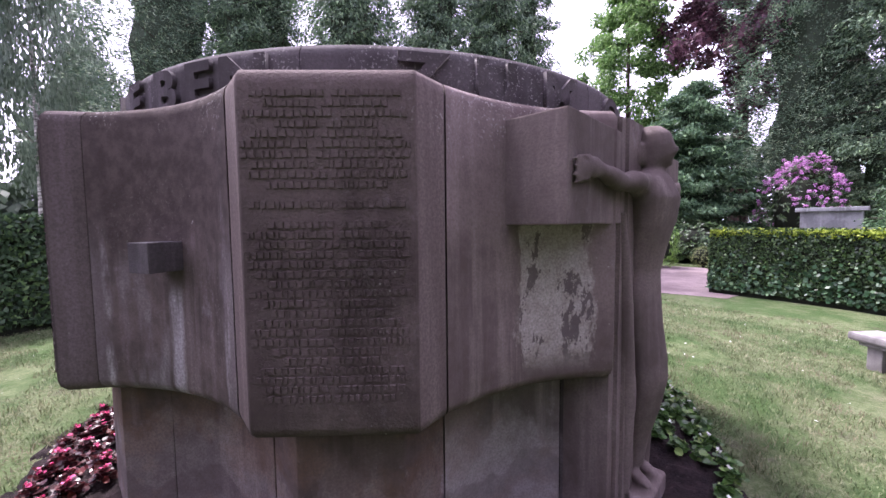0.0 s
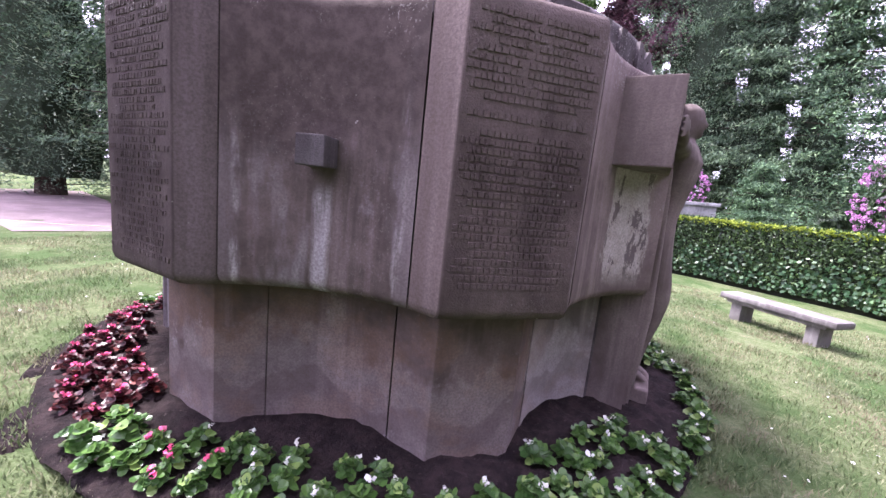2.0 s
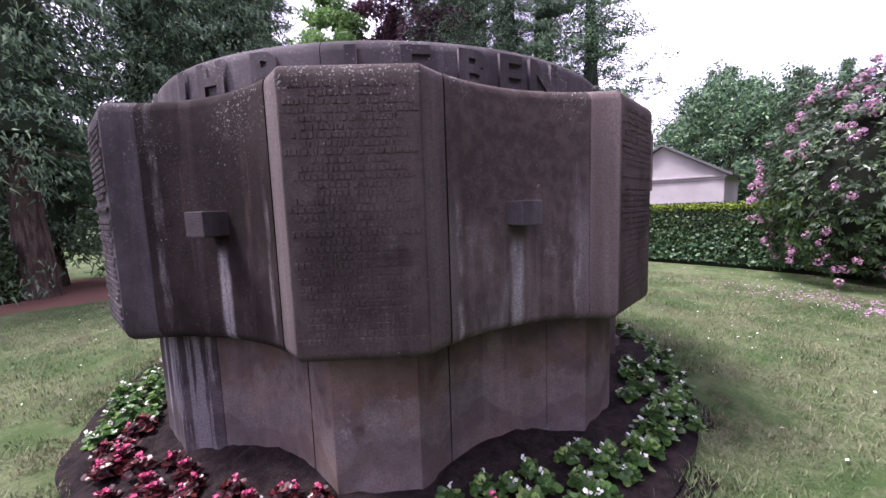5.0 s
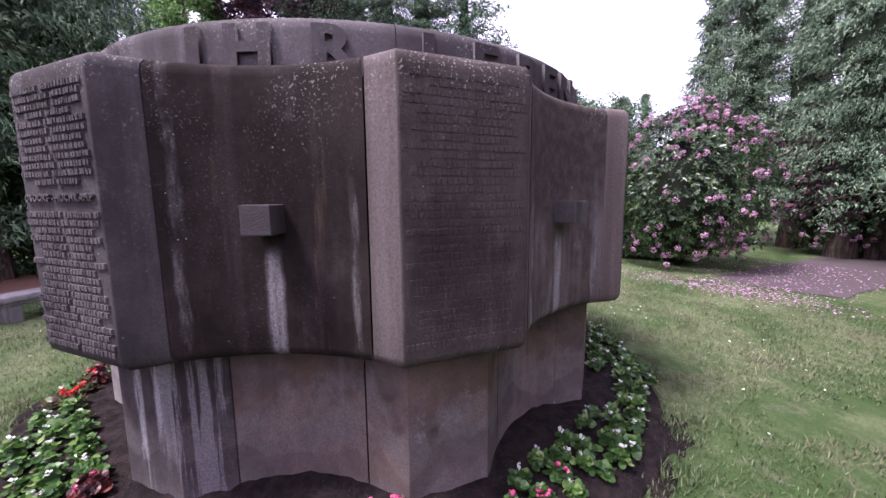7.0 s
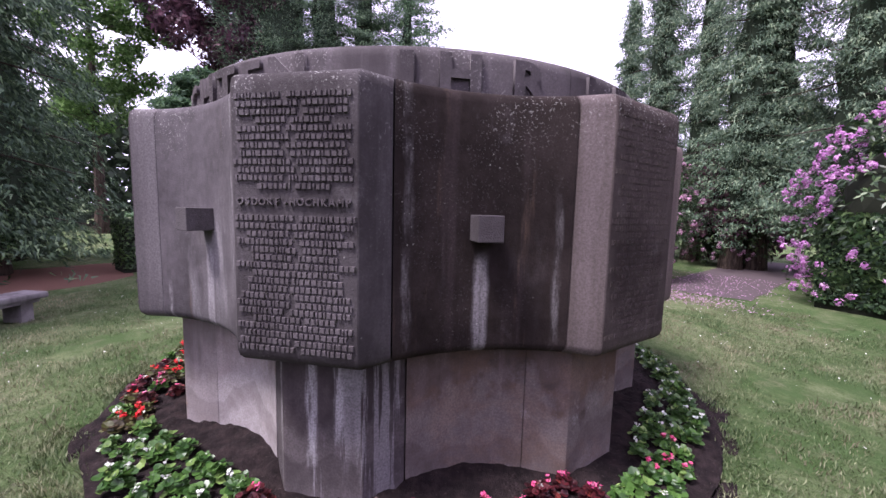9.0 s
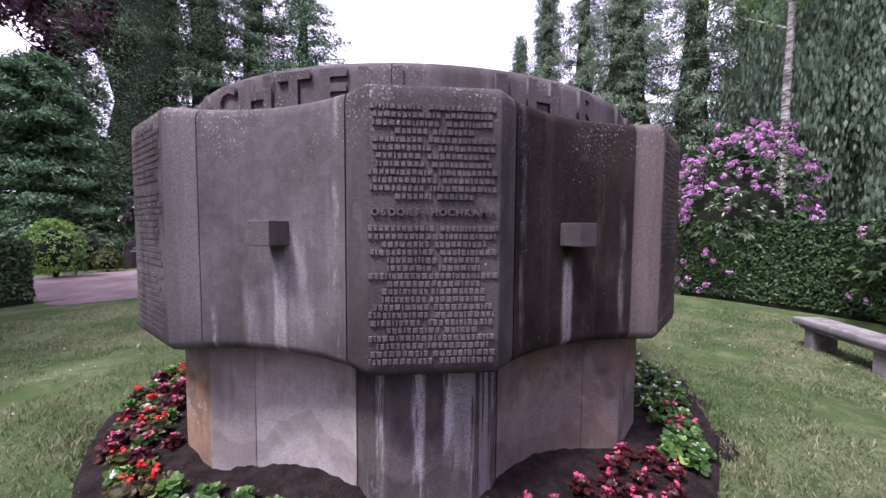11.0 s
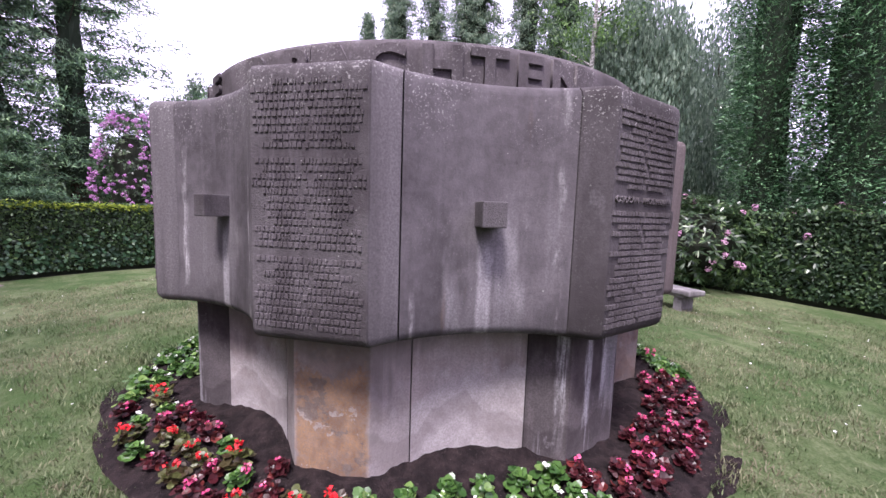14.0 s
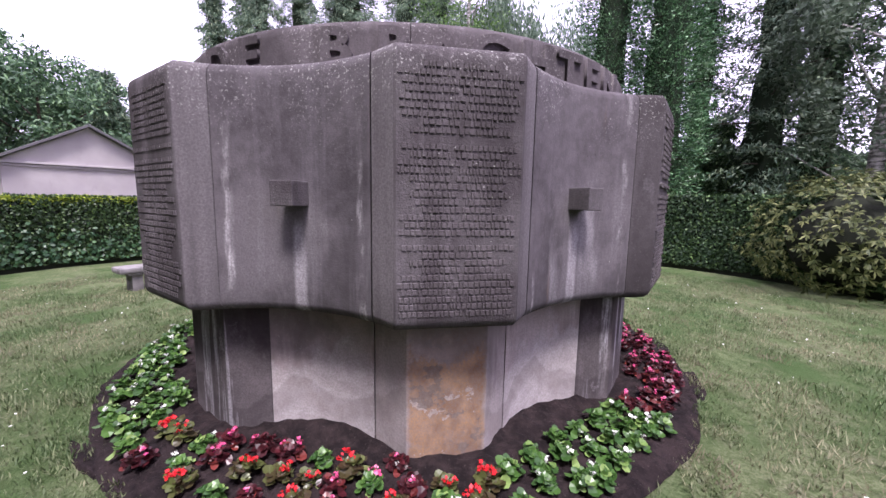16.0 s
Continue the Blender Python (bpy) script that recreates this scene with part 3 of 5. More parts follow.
def lane(name, angle, inner, outer, w0, w1, label, material=None):
    """A gravel path that leaves the lawn through a gap in the hedges."""
    bm = bmesh.new()
    rows = []
    for i in range(13):
        r = inner + (outer - inner) * i / 12
        w = w0 + (w1 - w0) * i / 12
        row = []
        for j in range(9):
            s = (j / 8 - 0.5) * w * (1 + 0.05 * noise.noise(Vector((i * 0.7, angle, j // 8))))
            a = radians(angle)
            x, y = r * math.cos(a) - s * math.sin(a), r * math.sin(a) + s * math.cos(a)
            if i == 0:
                x, y = x * (1 + 0.03 * abs(j - 4) / 4), y * (1 + 0.03 * abs(j - 4) / 4)
            row.append(bm.verts.new((x, y, ground_z(x, y) + 0.012)))
        rows.append(row)
    for p, q in zip(rows, rows[1:]):
        for j in range(8):
            bm.faces.new((p[j], q[j], q[j + 1], p[j + 1]))
    ob = part(name, bm, material or M_GRAVEL, smooth=True)
    return tagged(ob, label, "path", kind="structure")


lane("path", 46, 9.3, 17.0, 3.6, 7.5, "pinkish gravel path through a gap in the hedge")
lane("path", -40, 8.6, 20.0, 2.3, 2.3, "dark path strewn with fallen lilac petals", M_DARKPATH)
lane("path", 131, 9.0, 22.0, 3.0, 5.0, "pinkish gravel path beside a clipped hedge")

def litter_patch(x0, y0, rx, ry, turn, material=None, label="reddish-brown fallen needles under the conifers", name="needle_litter", lift=0.010):
    bm = bmesh.new()
    rows = []
    for i in range(7):
        row = []
        for j in range(40):
            a = 2 * math.pi * j / 40
            k = (i / 6) * (1 + (0.18 if material is None else 0.35) * noise.noise(Vector((math.cos(a) * 2, math.sin(a) * 2, x0))))
            p = Matrix.Rotation(radians(turn), 2) @ Vector((rx * k * math.cos(a), ry * k * math.sin(a)))
            row.append(bm.verts.new((x0 + p.x, y0 + p.y, ground_z(x0 + p.x, y0 + p.y) + (lift if i < 6 else -0.01))))
        rows.append(row)
    for p, q in zip(rows, rows[1:]):
        for j in range(40):
            bm.faces.new((p[j], p[(j + 1) % 40], q[(j + 1) % 40], q[j]))
    return tagged(part(name, bm, material or M_LITTER, smooth=True), label, "ground", kind="structure")


litter_patch(-2.6, 11.4, 4.2, 2.6, 4)
litter_patch(2.5, 11.2, 4.0, 2.2, -10)
# bare soil trodden free of grass round the bed: x, y, half-length, half-width, turn
WORN = [(-0.35, -3.18, 0.50, 0.34, -5), (-1.05, -3.25, 0.34, 0.2, -15), (0.75, -3.05, 0.4, 0.16, 18), (-1.75, -2.55, 0.45, 0.2, -35), (-3.02, -0.75, 0.5, 0.16, 102),
        (-2.55, -1.65, 0.4, 0.17, 120), (2.42, -1.85, 0.35, 0.13, 52), (3.02, 0.2, 0.3, 0.12, 92), (-2.15, 2.15, 0.4, 0.13, 45), (0.3, 3.05, 0.4, 0.12, 0)]
WORN = [(x * k, y * k, 0.62 * a, 0.42 * b, c) for x, y, a, b, c in WORN for k in [2.78 / math.hypot(x, y)]]
for i, (wx, wy, rx, ry, turn) in enumerate(WORN):
    litter_patch(wx, wy, rx, ry, turn, M_SOIL, "bare dark soil worn free of grass", "bare_soil", 0.005 + 0.003 * i)

# ---- the memorial ----
R_FACE, HALF, Z_LOW, Z_TOP = 2.384, 0.315, 0.930, 2.302
memorial = thing("memorial", "octagonal weathered sandstone memorial with raised inscriptions", "memorial")
UPPER = [(Z_LOW, 0.075), (Z_LOW + 0.012, 0.035), (Z_LOW + 0.035, 0.010), (Z_LOW + 0.065, 0.0), (1.2, 0.0), (1.6, 0.0), (2.0, 0.0), (Z_TOP - 0.065, 0.0), (Z_TOP - 0.03, 0.008), (Z_TOP - 0.008, 0.028), (Z_TOP, 0.06)]
LOWER = [(-0.15, 0.0), (0.3, 0.0), (0.6, 0.0), (Z_LOW + 0.006, 0.0)]


def fine(points, step=0.05):
    out = [points[0]]
    for (x0, y0), (x1, y1) in zip(points, points[1:]):
        n = max(1, round(math.hypot(x1 - x0, y1 - y0) / step))
        out += [(x0 + (x1 - x0) * i / n, y0 + (y1 - y0) * i / n) for i in range(1, n + 1)]
    return out


def panel_outline(x, half, seam_deg, seam_r):
    a = radians(seam_deg)
    right = [(x, half - 0.007), (x - 0.002, half - 0.001), (x - 0.007, half + 0.003), (seam_r * math.cos(a) , seam_r * math.sin(a) - 0.005)]
    return fine([(p, -q) for p, q in reversed(right)] + right, 0.08)


def bay_outline(mid, bow, half):
    return [(mid + bow * y * y, y) for y in np.linspace(-half + 0.005, half - 0.005, 21)]


ANGLES = {"a": -90, "b": -135, "c": 180, "d": 135, "e": 90, "f": 45, "g": 0, "s": -45}
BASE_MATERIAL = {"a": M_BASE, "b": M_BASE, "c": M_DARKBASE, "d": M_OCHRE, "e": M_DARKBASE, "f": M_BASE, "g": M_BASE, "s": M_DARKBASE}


def stone(name, outline, inner, levels, material, angle, label=""):
    bm = bmesh.new()
    ring_solid(bm, outline, inner, levels)
    ob = part(name, bm, material, memorial, label, smooth=True)
    ob.matrix_basis = pose(0, 0, 0, 0, 0, angle)
    crease(ob, 38)
    return ob


def crease(ob, degrees):
    """Smooth shading that keeps corners sharper than the given angle."""
    bm = bmesh.new()
    bm.from_mesh(ob.data)
    for e in bm.edges:
        up = abs((e.verts[0].co - e.verts[1].co).normalized().z)
        if len(e.link_faces) == 2 and e.calc_face_angle(0) > radians(9 if up > 0.9 else degrees):
            e.smooth = False
    bm.to_mesh(ob.data)
    bm.free()


def lettering(parent, seed, rows, z_hi, pitch, skip=(), widest=0.605, material=None, raised=0.0052):
    """Rows of raised plain bars, one for each letter-sized mark of an inscription that is not spelt out."""
    rng = random.Random(seed)
    h = pitch * 0.75
    for i in range(rows):
        if i in skip:
            continue
        verts, faces = [], []
        z = z_hi - i * pitch
        width = widest * rng.choice((0.60, 0.72, 0.80, 0.88, 0.93, 0.97, 1.0))
        first = rng.uniform(0.38, 0.55)
        y, end = -width / 2, width / 2
        word_gap = (-width / 2 + width * first, -width / 2 + width * first + 0.03)
        while y < end - 0.012:
            w = rng.choice((0.012, 0.019, 0.021, 0.023, 0.027))
            if word_gap[0] < y < word_gap[1]:
                y = word_gap[1]
                continue
            y1 = min(y + w, end)
            d = raised + rng.uniform(-0.0015, 0.0015)
            dz = rng.uniform(-0.0015, 0.0015)
            i0 = len(verts)
            for x, inset in ((R_FACE - 0.004, 0.0), (R_FACE + d, 0.0022)):
                verts += [(x, y + inset, z + dz + inset), (x, y1 - inset, z + dz + inset), (x, y1 - inset, z + dz + h - inset), (x, y + inset, z + dz + h - inset)]
            faces += [(i0 + 4, i0 + 5, i0 + 6, i0 + 7)] + [(i0 + k, i0 + (k + 1) % 4, i0 + 4 + (k + 1) % 4, i0 + 4 + k) for k in range(4)]
            y = y1 + 0.0045
        tagged(raw("inscription_line", verts, faces, material, parent), kind="stuff")


def text_mesh(name, text, size, depth, material, parent, bold=0.0):
    curve = bpy.data.curves.new(name, "FONT")
    curve.body, curve.size, curve.extrude, curve.offset = text, size, depth, bold
    curve.align_x, curve.align_y, curve.resolution_u = "CENTER", "CENTER", 3
    tmp = bpy.data.objects.new("tmp", curve)
    scene.collection.objects.link(tmp)
    mesh = bpy.data.meshes.new_from_object(tmp.evaluated_get(bpy.context.evaluated_depsgraph_get()))
    bpy.data.objects.remove(tmp)
    mesh.name = name
    mesh.materials.clear()
    return link_mesh(name, mesh, material, parent)


PANEL_ROWS = {"a": (32, 2.222, 0.0355, (10, 12)), "b": (33, 2.222, 0.0362, ()), "c": (33, 2.205, 0.0365, (12, 13, 14)), "d": (33, 2.222, 0.0368, (9, 22)),
              "e": (33, 2.205, 0.0365, (8, 10)), "f": (32, 2.205, 0.0365, ()), "g": (32, 2.205, 0.0365, ())}
for n, (key, angle) in enumerate(ANGLES.items()):
    if key != "s":
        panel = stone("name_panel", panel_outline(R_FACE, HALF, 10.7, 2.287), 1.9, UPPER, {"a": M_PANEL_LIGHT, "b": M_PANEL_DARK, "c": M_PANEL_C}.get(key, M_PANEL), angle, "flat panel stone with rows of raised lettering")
        rows, z_hi, pitch, skip = PANEL_ROWS[key]
        lettering(panel, 40 + n, rows, z_hi - 0.03, pitch, skip, material={"a": M_PANEL_LIGHT, "b": M_PANEL_DARK}.get(key, M_LETTER), raised={"a": 0.0050, "b": 0.0038, "c": 0.0095}.get(key, 0.0055))
        if key == "c":
            for i, ch in enumerate("OSDORF-HOCHKAMP"):
                title = text_mesh("place_letter", ch, 0.046, 0.009, M_LETTER, panel, 0.0012)
                title.matrix_basis = Matrix.Translation((R_FACE + 0.004, (i - 7) * 0.0385, 2.205 - 0.03 - 12.6 * 0.0365)) @ Matrix(((0, 0, 1, 0), (1, 0, 0, 0), (0, 1, 0, 0), (0, 0, 0, 1))) @ Matrix.Diagonal((1.0, 1, 1, 1))
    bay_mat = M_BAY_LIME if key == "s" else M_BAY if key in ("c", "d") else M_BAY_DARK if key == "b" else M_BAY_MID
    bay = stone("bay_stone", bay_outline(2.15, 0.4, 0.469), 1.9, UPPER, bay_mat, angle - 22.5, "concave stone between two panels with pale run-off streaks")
    if key not in ("s", "g"):
        bm = bmesh.new()
        box(bm, (2.05, -0.066, 1.545), (2.298, 0.066, 1.678), 0.006)
        part("corbel_block", bm, M_PANEL, bay, "small square projecting stone block")
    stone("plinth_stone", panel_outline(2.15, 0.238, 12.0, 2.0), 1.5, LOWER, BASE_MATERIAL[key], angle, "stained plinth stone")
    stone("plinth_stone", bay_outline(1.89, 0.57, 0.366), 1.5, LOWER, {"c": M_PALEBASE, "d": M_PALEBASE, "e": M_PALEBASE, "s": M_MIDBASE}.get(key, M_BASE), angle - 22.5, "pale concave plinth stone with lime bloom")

bm = bmesh.new()
for r, z0, z1 in ((1.85, -0.1, 0.93), (2.10, 0.95, 2.262)):
    bmesh.ops.create_cone(bm, cap_ends=True, segments=64, radius1=r, radius2=r, depth=z1 - z0, matrix=Matrix.Translation((0, 0, (z0 + z1) / 2)))
part("core", bm, M_CORE, memorial)


def lathe(bm, profile, steps=96):
    rows = [[bm.verts.new((r * math.cos(2 * math.pi * j / steps), r * math.sin(2 * math.pi * j / steps), z)) for j in range(steps)] for r, z in profile]
    for a, b in zip(rows, rows[1:]):
        for j in range(steps):
            bm.faces.new((a[j], a[(j + 1) % steps], b[(j + 1) % steps], b[j]))
    return rows


# The drum is laid in eight curved stones with open joints.
def arc_stone(a0, a1):
    bm = bmesh.new()
    profile = [(2.02, 2.20), (2.02, 2.488), (2.013, 2.523), (1.992, 2.550), (1.955, 2.566), (1.90, 2.570)]
    steps = 14
    rows = []
    for j in range(steps + 1):
        a = radians(a0 + (a1 - a0) * j / steps)
        rows.append([bm.verts.new((r * math.cos(a), r * math.sin(a), z)) for r, z in profile + [(1.70, 2.570), (1.70, 2.20)]])
    n = len(rows[0])
    for p, q in zip(rows, rows[1:]):
        for i in range(n):
            bm.faces.new((p[i], p[(i + 1) % n], q[(i + 1) % n], q[i]))
    bm.faces.new(rows[0])
    bm.faces.new(rows[-1])
    ob = part("drum_stone", bm, M_RING, memorial, "curved drum stone with lichen along its rounded edge", smooth=True)
    crease(ob, 38)
    return ob


drum = [arc_stone(a + 0.06, a + 44.94) for a in range(-186, 174, 45)]
bm = bmesh.new()
rows = lathe(bm, [(1.90, 2.558), (1.5, 2.67), (1.0, 2.82), (0.5, 2.99), (0.30, 3.06), (0.29, 3.18), (0.24, 3.21), (0.02, 3.22)], 64)
part("roof_cap", bm, M_RING, memorial, "low conical stone cap ending in a flat knob", smooth=True)
LETTERS = [("D", 92.2), ("E", 101.0), ("B", 117.2), ("R", 126.6), ("A", 134.0), ("C", 141.7), ("H", 150.6), ("T", 158.0), ("E", 164.8), ("N", 172.4), ("I", -168.5), ("H", -160.6), ("R", -149.6),
           ("L", -135.2), ("E", -127.0), ("B", -117.8), ("E", -111.0), ("N", -103.6), ("Z", -80.6), ("U", -70.2), ("M", -58.6), ("O", -42.5)]
for ch, a in LETTERS:
    index = int(((a + 186) % 360) // 45)
    glyph = text_mesh("raised_letter", ch, 0.27, 0.013, M_RING, drum[index], 0.011)
    turn = Matrix.Rotation(radians(a), 4, "Z")
    wide = 1.25 if ch != "I" else 1.5
    glyph.matrix_basis = turn @ Matrix.Translation((2.026, 0, 2.398)) @ Matrix(((0, 0, 1, 0), (1, 0, 0, 0), (0, 1, 0, 0), (0, 0, 0, 1))) @ Matrix.Diagonal((wide, 1, 1, 1))

# The carved front: a broad cross of stone, its arms reaching over the two bays beside it.
S = pose(0, 0, 0, 0, 0, -45)
for side in (-1, 1):
    bm = bmesh.new()
    y0, y1 = sorted((side * 0.95, side * 0.30))
    box(bm, (1.9, y0, 1.735), (2.235, y1, 2.205), 0.008)
    arm = part("cross_arm", bm, M_STATUE, memorial, "square stone cross arm jutting out over the bay")
    arm.matrix_basis = S
bm = bmesh.new()
prof = [(1.9, -0.40), (2.215, -0.40), (2.215, -0.33), (2.235, -0.325), (2.235, -0.27), (2.252, -0.265), (2.252, 0.265), (2.235, 0.27), (2.235, 0.325), (2.215, 0.33), (2.215, 0.40), (1.9, 0.40)]
lo, hi = ([bm.verts.new((p, q, z)) for p, q in prof] for z in (-0.1, 2.285))
bm.faces.new(lo)
bm.faces.new(hi)
for i in range(len(prof)):
    bm.faces.new((lo[i], lo[(i + 1) % len(prof)], hi[(i + 1) % len(prof)], hi[i]))
shaft = part("cross_shaft", bm, M_STATUE, memorial, "stepped upright stone shaft behind the carved figure")
shaft.matrix_basis = S


def loft(bm, rings, steps=16):
    """Rings of (centre, radius across, radius deep, direction) joined into a closed limb."""
    rows = []
    for c, ra, rb, d in rings:
        d = Vector(d).normalized()
        side = d.cross(Vector((1, 0, 0))).normalized() if abs(d.x) < 0.9 else d.cross(Vector((0, 0, 1))).normalized()
        deep = side.cross(d).normalized()
        rows.append([bm.verts.new(Vector(c) + side * ra * math.cos(2 * math.pi * j / steps) + deep * rb * math.sin(2 * math.pi * j / steps)) for j in range(steps)])
    for a, b in zip(rows, rows[1:]):
        for j in range(steps):
            bm.faces.new((a[j], a[(j + 1) % steps], b[(j + 1) % steps], b[j]))
    bm.faces.new(rows[0])
    bm.faces.new(rows[-1])


def carved_statue():
    """One plain carved mass: an upright figure-like form with arms spread along the cross arms."""
    bm = bmesh.new()
    up = (0, 0, 1)
    x = 2.262
    loft(bm, [((x - 0.04, 0, 0.28), 0.085, 0.06, up), ((x - 0.02, 0, 0.46), 0.085, 0.07, up), ((x + 0.015, 0, 0.66), 0.115, 0.09, up), ((x + 0.045, 0, 0.84), 0.13, 0.095, up), ((x + 0.035, 0, 0.96), 0.14, 0.10, up), ((x + 0.0, 0, 1.15), 0.165, 0.105, up),
              ((x - 0.02, 0, 1.32), 0.18, 0.11, up), ((x - 0.02, 0, 1.46), 0.15, 0.105, up), ((x + 0.005, 0, 1.60), 0.155, 0.11, up), ((x + 0.035, 0, 1.76), 0.185, 0.125, up), ((x + 0.045, 0, 1.88), 0.21, 0.13, up), ((x + 0.03, 0, 1.98), 0.20, 0.10, up),
              ((x + 0.03, 0, 2.03), 0.08, 0.07, up)])
    loft(bm, [((x + 0.03, 0, 1.98), 0.06, 0.06, up), ((x + 0.04, 0, 2.05), 0.055, 0.058, up), ((x + 0.055, 0, 2.10), 0.068, 0.082, up), ((x + 0.05, 0, 2.17), 0.076, 0.092, up), ((x + 0.035, 0, 2.235), 0.072, 0.088, up), ((x + 0.02, 0, 2.28), 0.042, 0.05, up)])
    loft(bm, [((x + 0.11, 0, 2.12), 0.022, 0.018, (1, 0, 0)), ((x + 0.15, 0, 2.135), 0.018, 0.028, (1, 0, 0)), ((x + 0.162, 0, 2.14), 0.010, 0.010, (1, 0, 0))], 8)
    loft(bm, [((x + 0.10, 0, 2.065), 0.03, 0.02, (1, 0, 0)), ((x + 0.135, 0, 2.07), 0.02, 0.016, (1, 0, 0))], 8)
    for s in (-1, 1):
        d = (0, s, 0)
        loft(bm, [((x + 0.02, s * 0.13, 1.93), 0.08, 0.08, d), ((x + 0.01, s * 0.28, 1.955), 0.058, 0.058, d), ((x + 0.0, s * 0.396, 1.94), 0.046, 0.046, d), ((x + 0.0, s * 0.522, 1.95), 0.054, 0.046, d), ((x + 0.0, s * 0.630, 1.965), 0.04, 0.035, d),
                  ((x + 0.0, s * 0.684, 1.975), 0.034, 0.03, d), ((x + 0.0, s * 0.756, 1.98), 0.052, 0.028, d), ((x - 0.005, s * 0.819, 1.975), 0.045, 0.024, d), ((x - 0.01, s * 0.864, 1.96), 0.02, 0.018, d)])
        for i in range(4):
            loft(bm, [((x + 0.0, s * 0.810, 2.02 - 0.03 * i), 0.014, 0.014, d), ((x - 0.005, s * 0.873, 2.015 - 0.034 * i), 0.013, 0.013, d), ((x - 0.02, s * 0.927, 2.0 - 0.034 * i), 0.010, 0.010, d)], 8)
        loft(bm, [((x - 0.04, s * 0.06, 0.26), 0.045, 0.04, (1, 0, 0)), ((x + 0.03, s * 0.065, 0.24), 0.04, 0.035, (1, 0, 0)), ((x + 0.09, s * 0.07, 0.215), 0.03, 0.018, (1, 0, 0))], 10)
        # folded cloth falling at both sides, and pointed folds behind the head
        loft(bm, [((x - 0.05, s * 0.20, 0.2), 0.05, 0.06, up), ((x - 0.03, s * 0.21, 0.8), 0.05, 0.07, up), ((x - 0.03, s * 0.25, 1.4), 0.04, 0.05, up), ((x - 0.03, s * 0.31, 1.80), 0.015, 0.03, up)], 8)
        for rise, reach, thick in ((0.16, 0.30, 0.075), (0.04, 0.34, 0.06), (-0.07, 0.30, 0.05)):
            loft(bm, [((x - 0.03, s * 0.03, 2.10), 0.05, 0.05, (0, s, 0.3)), ((x - 0.05, s * reach * 0.55, 2.11 + rise * 0.6), thick, 0.035, (0, s, 0.3)), ((x - 0.07, s * reach, 2.11 + rise), 0.014, 0.02, (0, s, 0.3))], 5)
    box(bm, (2.1, -0.20, -0.1), (2.37, 0.20, 0.19), 0.02)
    bmesh.ops.recalc_face_normals(bm, faces=bm.faces)
    ob = part("statue", bm, M_STATUE, None, smooth=True)
    ob.matrix_basis = S
    fuse = ob.modifiers.new("fuse", "REMESH")
    fuse.mode, fuse.voxel_size, fuse.use_smooth_shade = "VOXEL", 0.014, True
    soft = ob.modifiers.new("soften", "SMOOTH")
    soft.factor, soft.iterations = 0.5, 3
    return tagged(ob, "carved sandstone statue spread against the memorial's cross", "statue")


carved_statue()


# ---- benches ----
def bench(at, turn):
    b = thing("stone_bench", "pale stone garden bench with a rounded slab on two block legs", "bench", "benches round the memorial", at=at, turn=turn)
    bm = bmesh.new()
    box(bm, (-0.83, -0.23, 0.35), (0.83, 0.23, 0.46), 0.035)
    part("seat_slab", bm, M_BENCH, b, smooth=False)
    for sx in (-1, 1):
        bm = bmesh.new()
        box(bm, (sx * 0.55 - 0.085, -0.17, -0.05), (sx * 0.55 + 0.085, 0.17, 0.355), 0.012)
        part("leg", bm, M_BENCH, b)
    bm = bmesh.new()
    box(bm, (-0.71, -0.20, 0.305), (0.71, 0.20, 0.352), 0.01)
    part("under_slab", bm, M_BENCH, b)
    return b


first_bench = bench((6.3, 0.32, ground_z(6.3, 0.32)), 92)
copy_thing(first_bench, pose(0.52, -6.2, ground_z(0.52, -6.2), 0, 0, -14))
copy_thing(first_bench, pose(0.0, 6.75, ground_z(0.0, 6.75), 0, 0, 6))


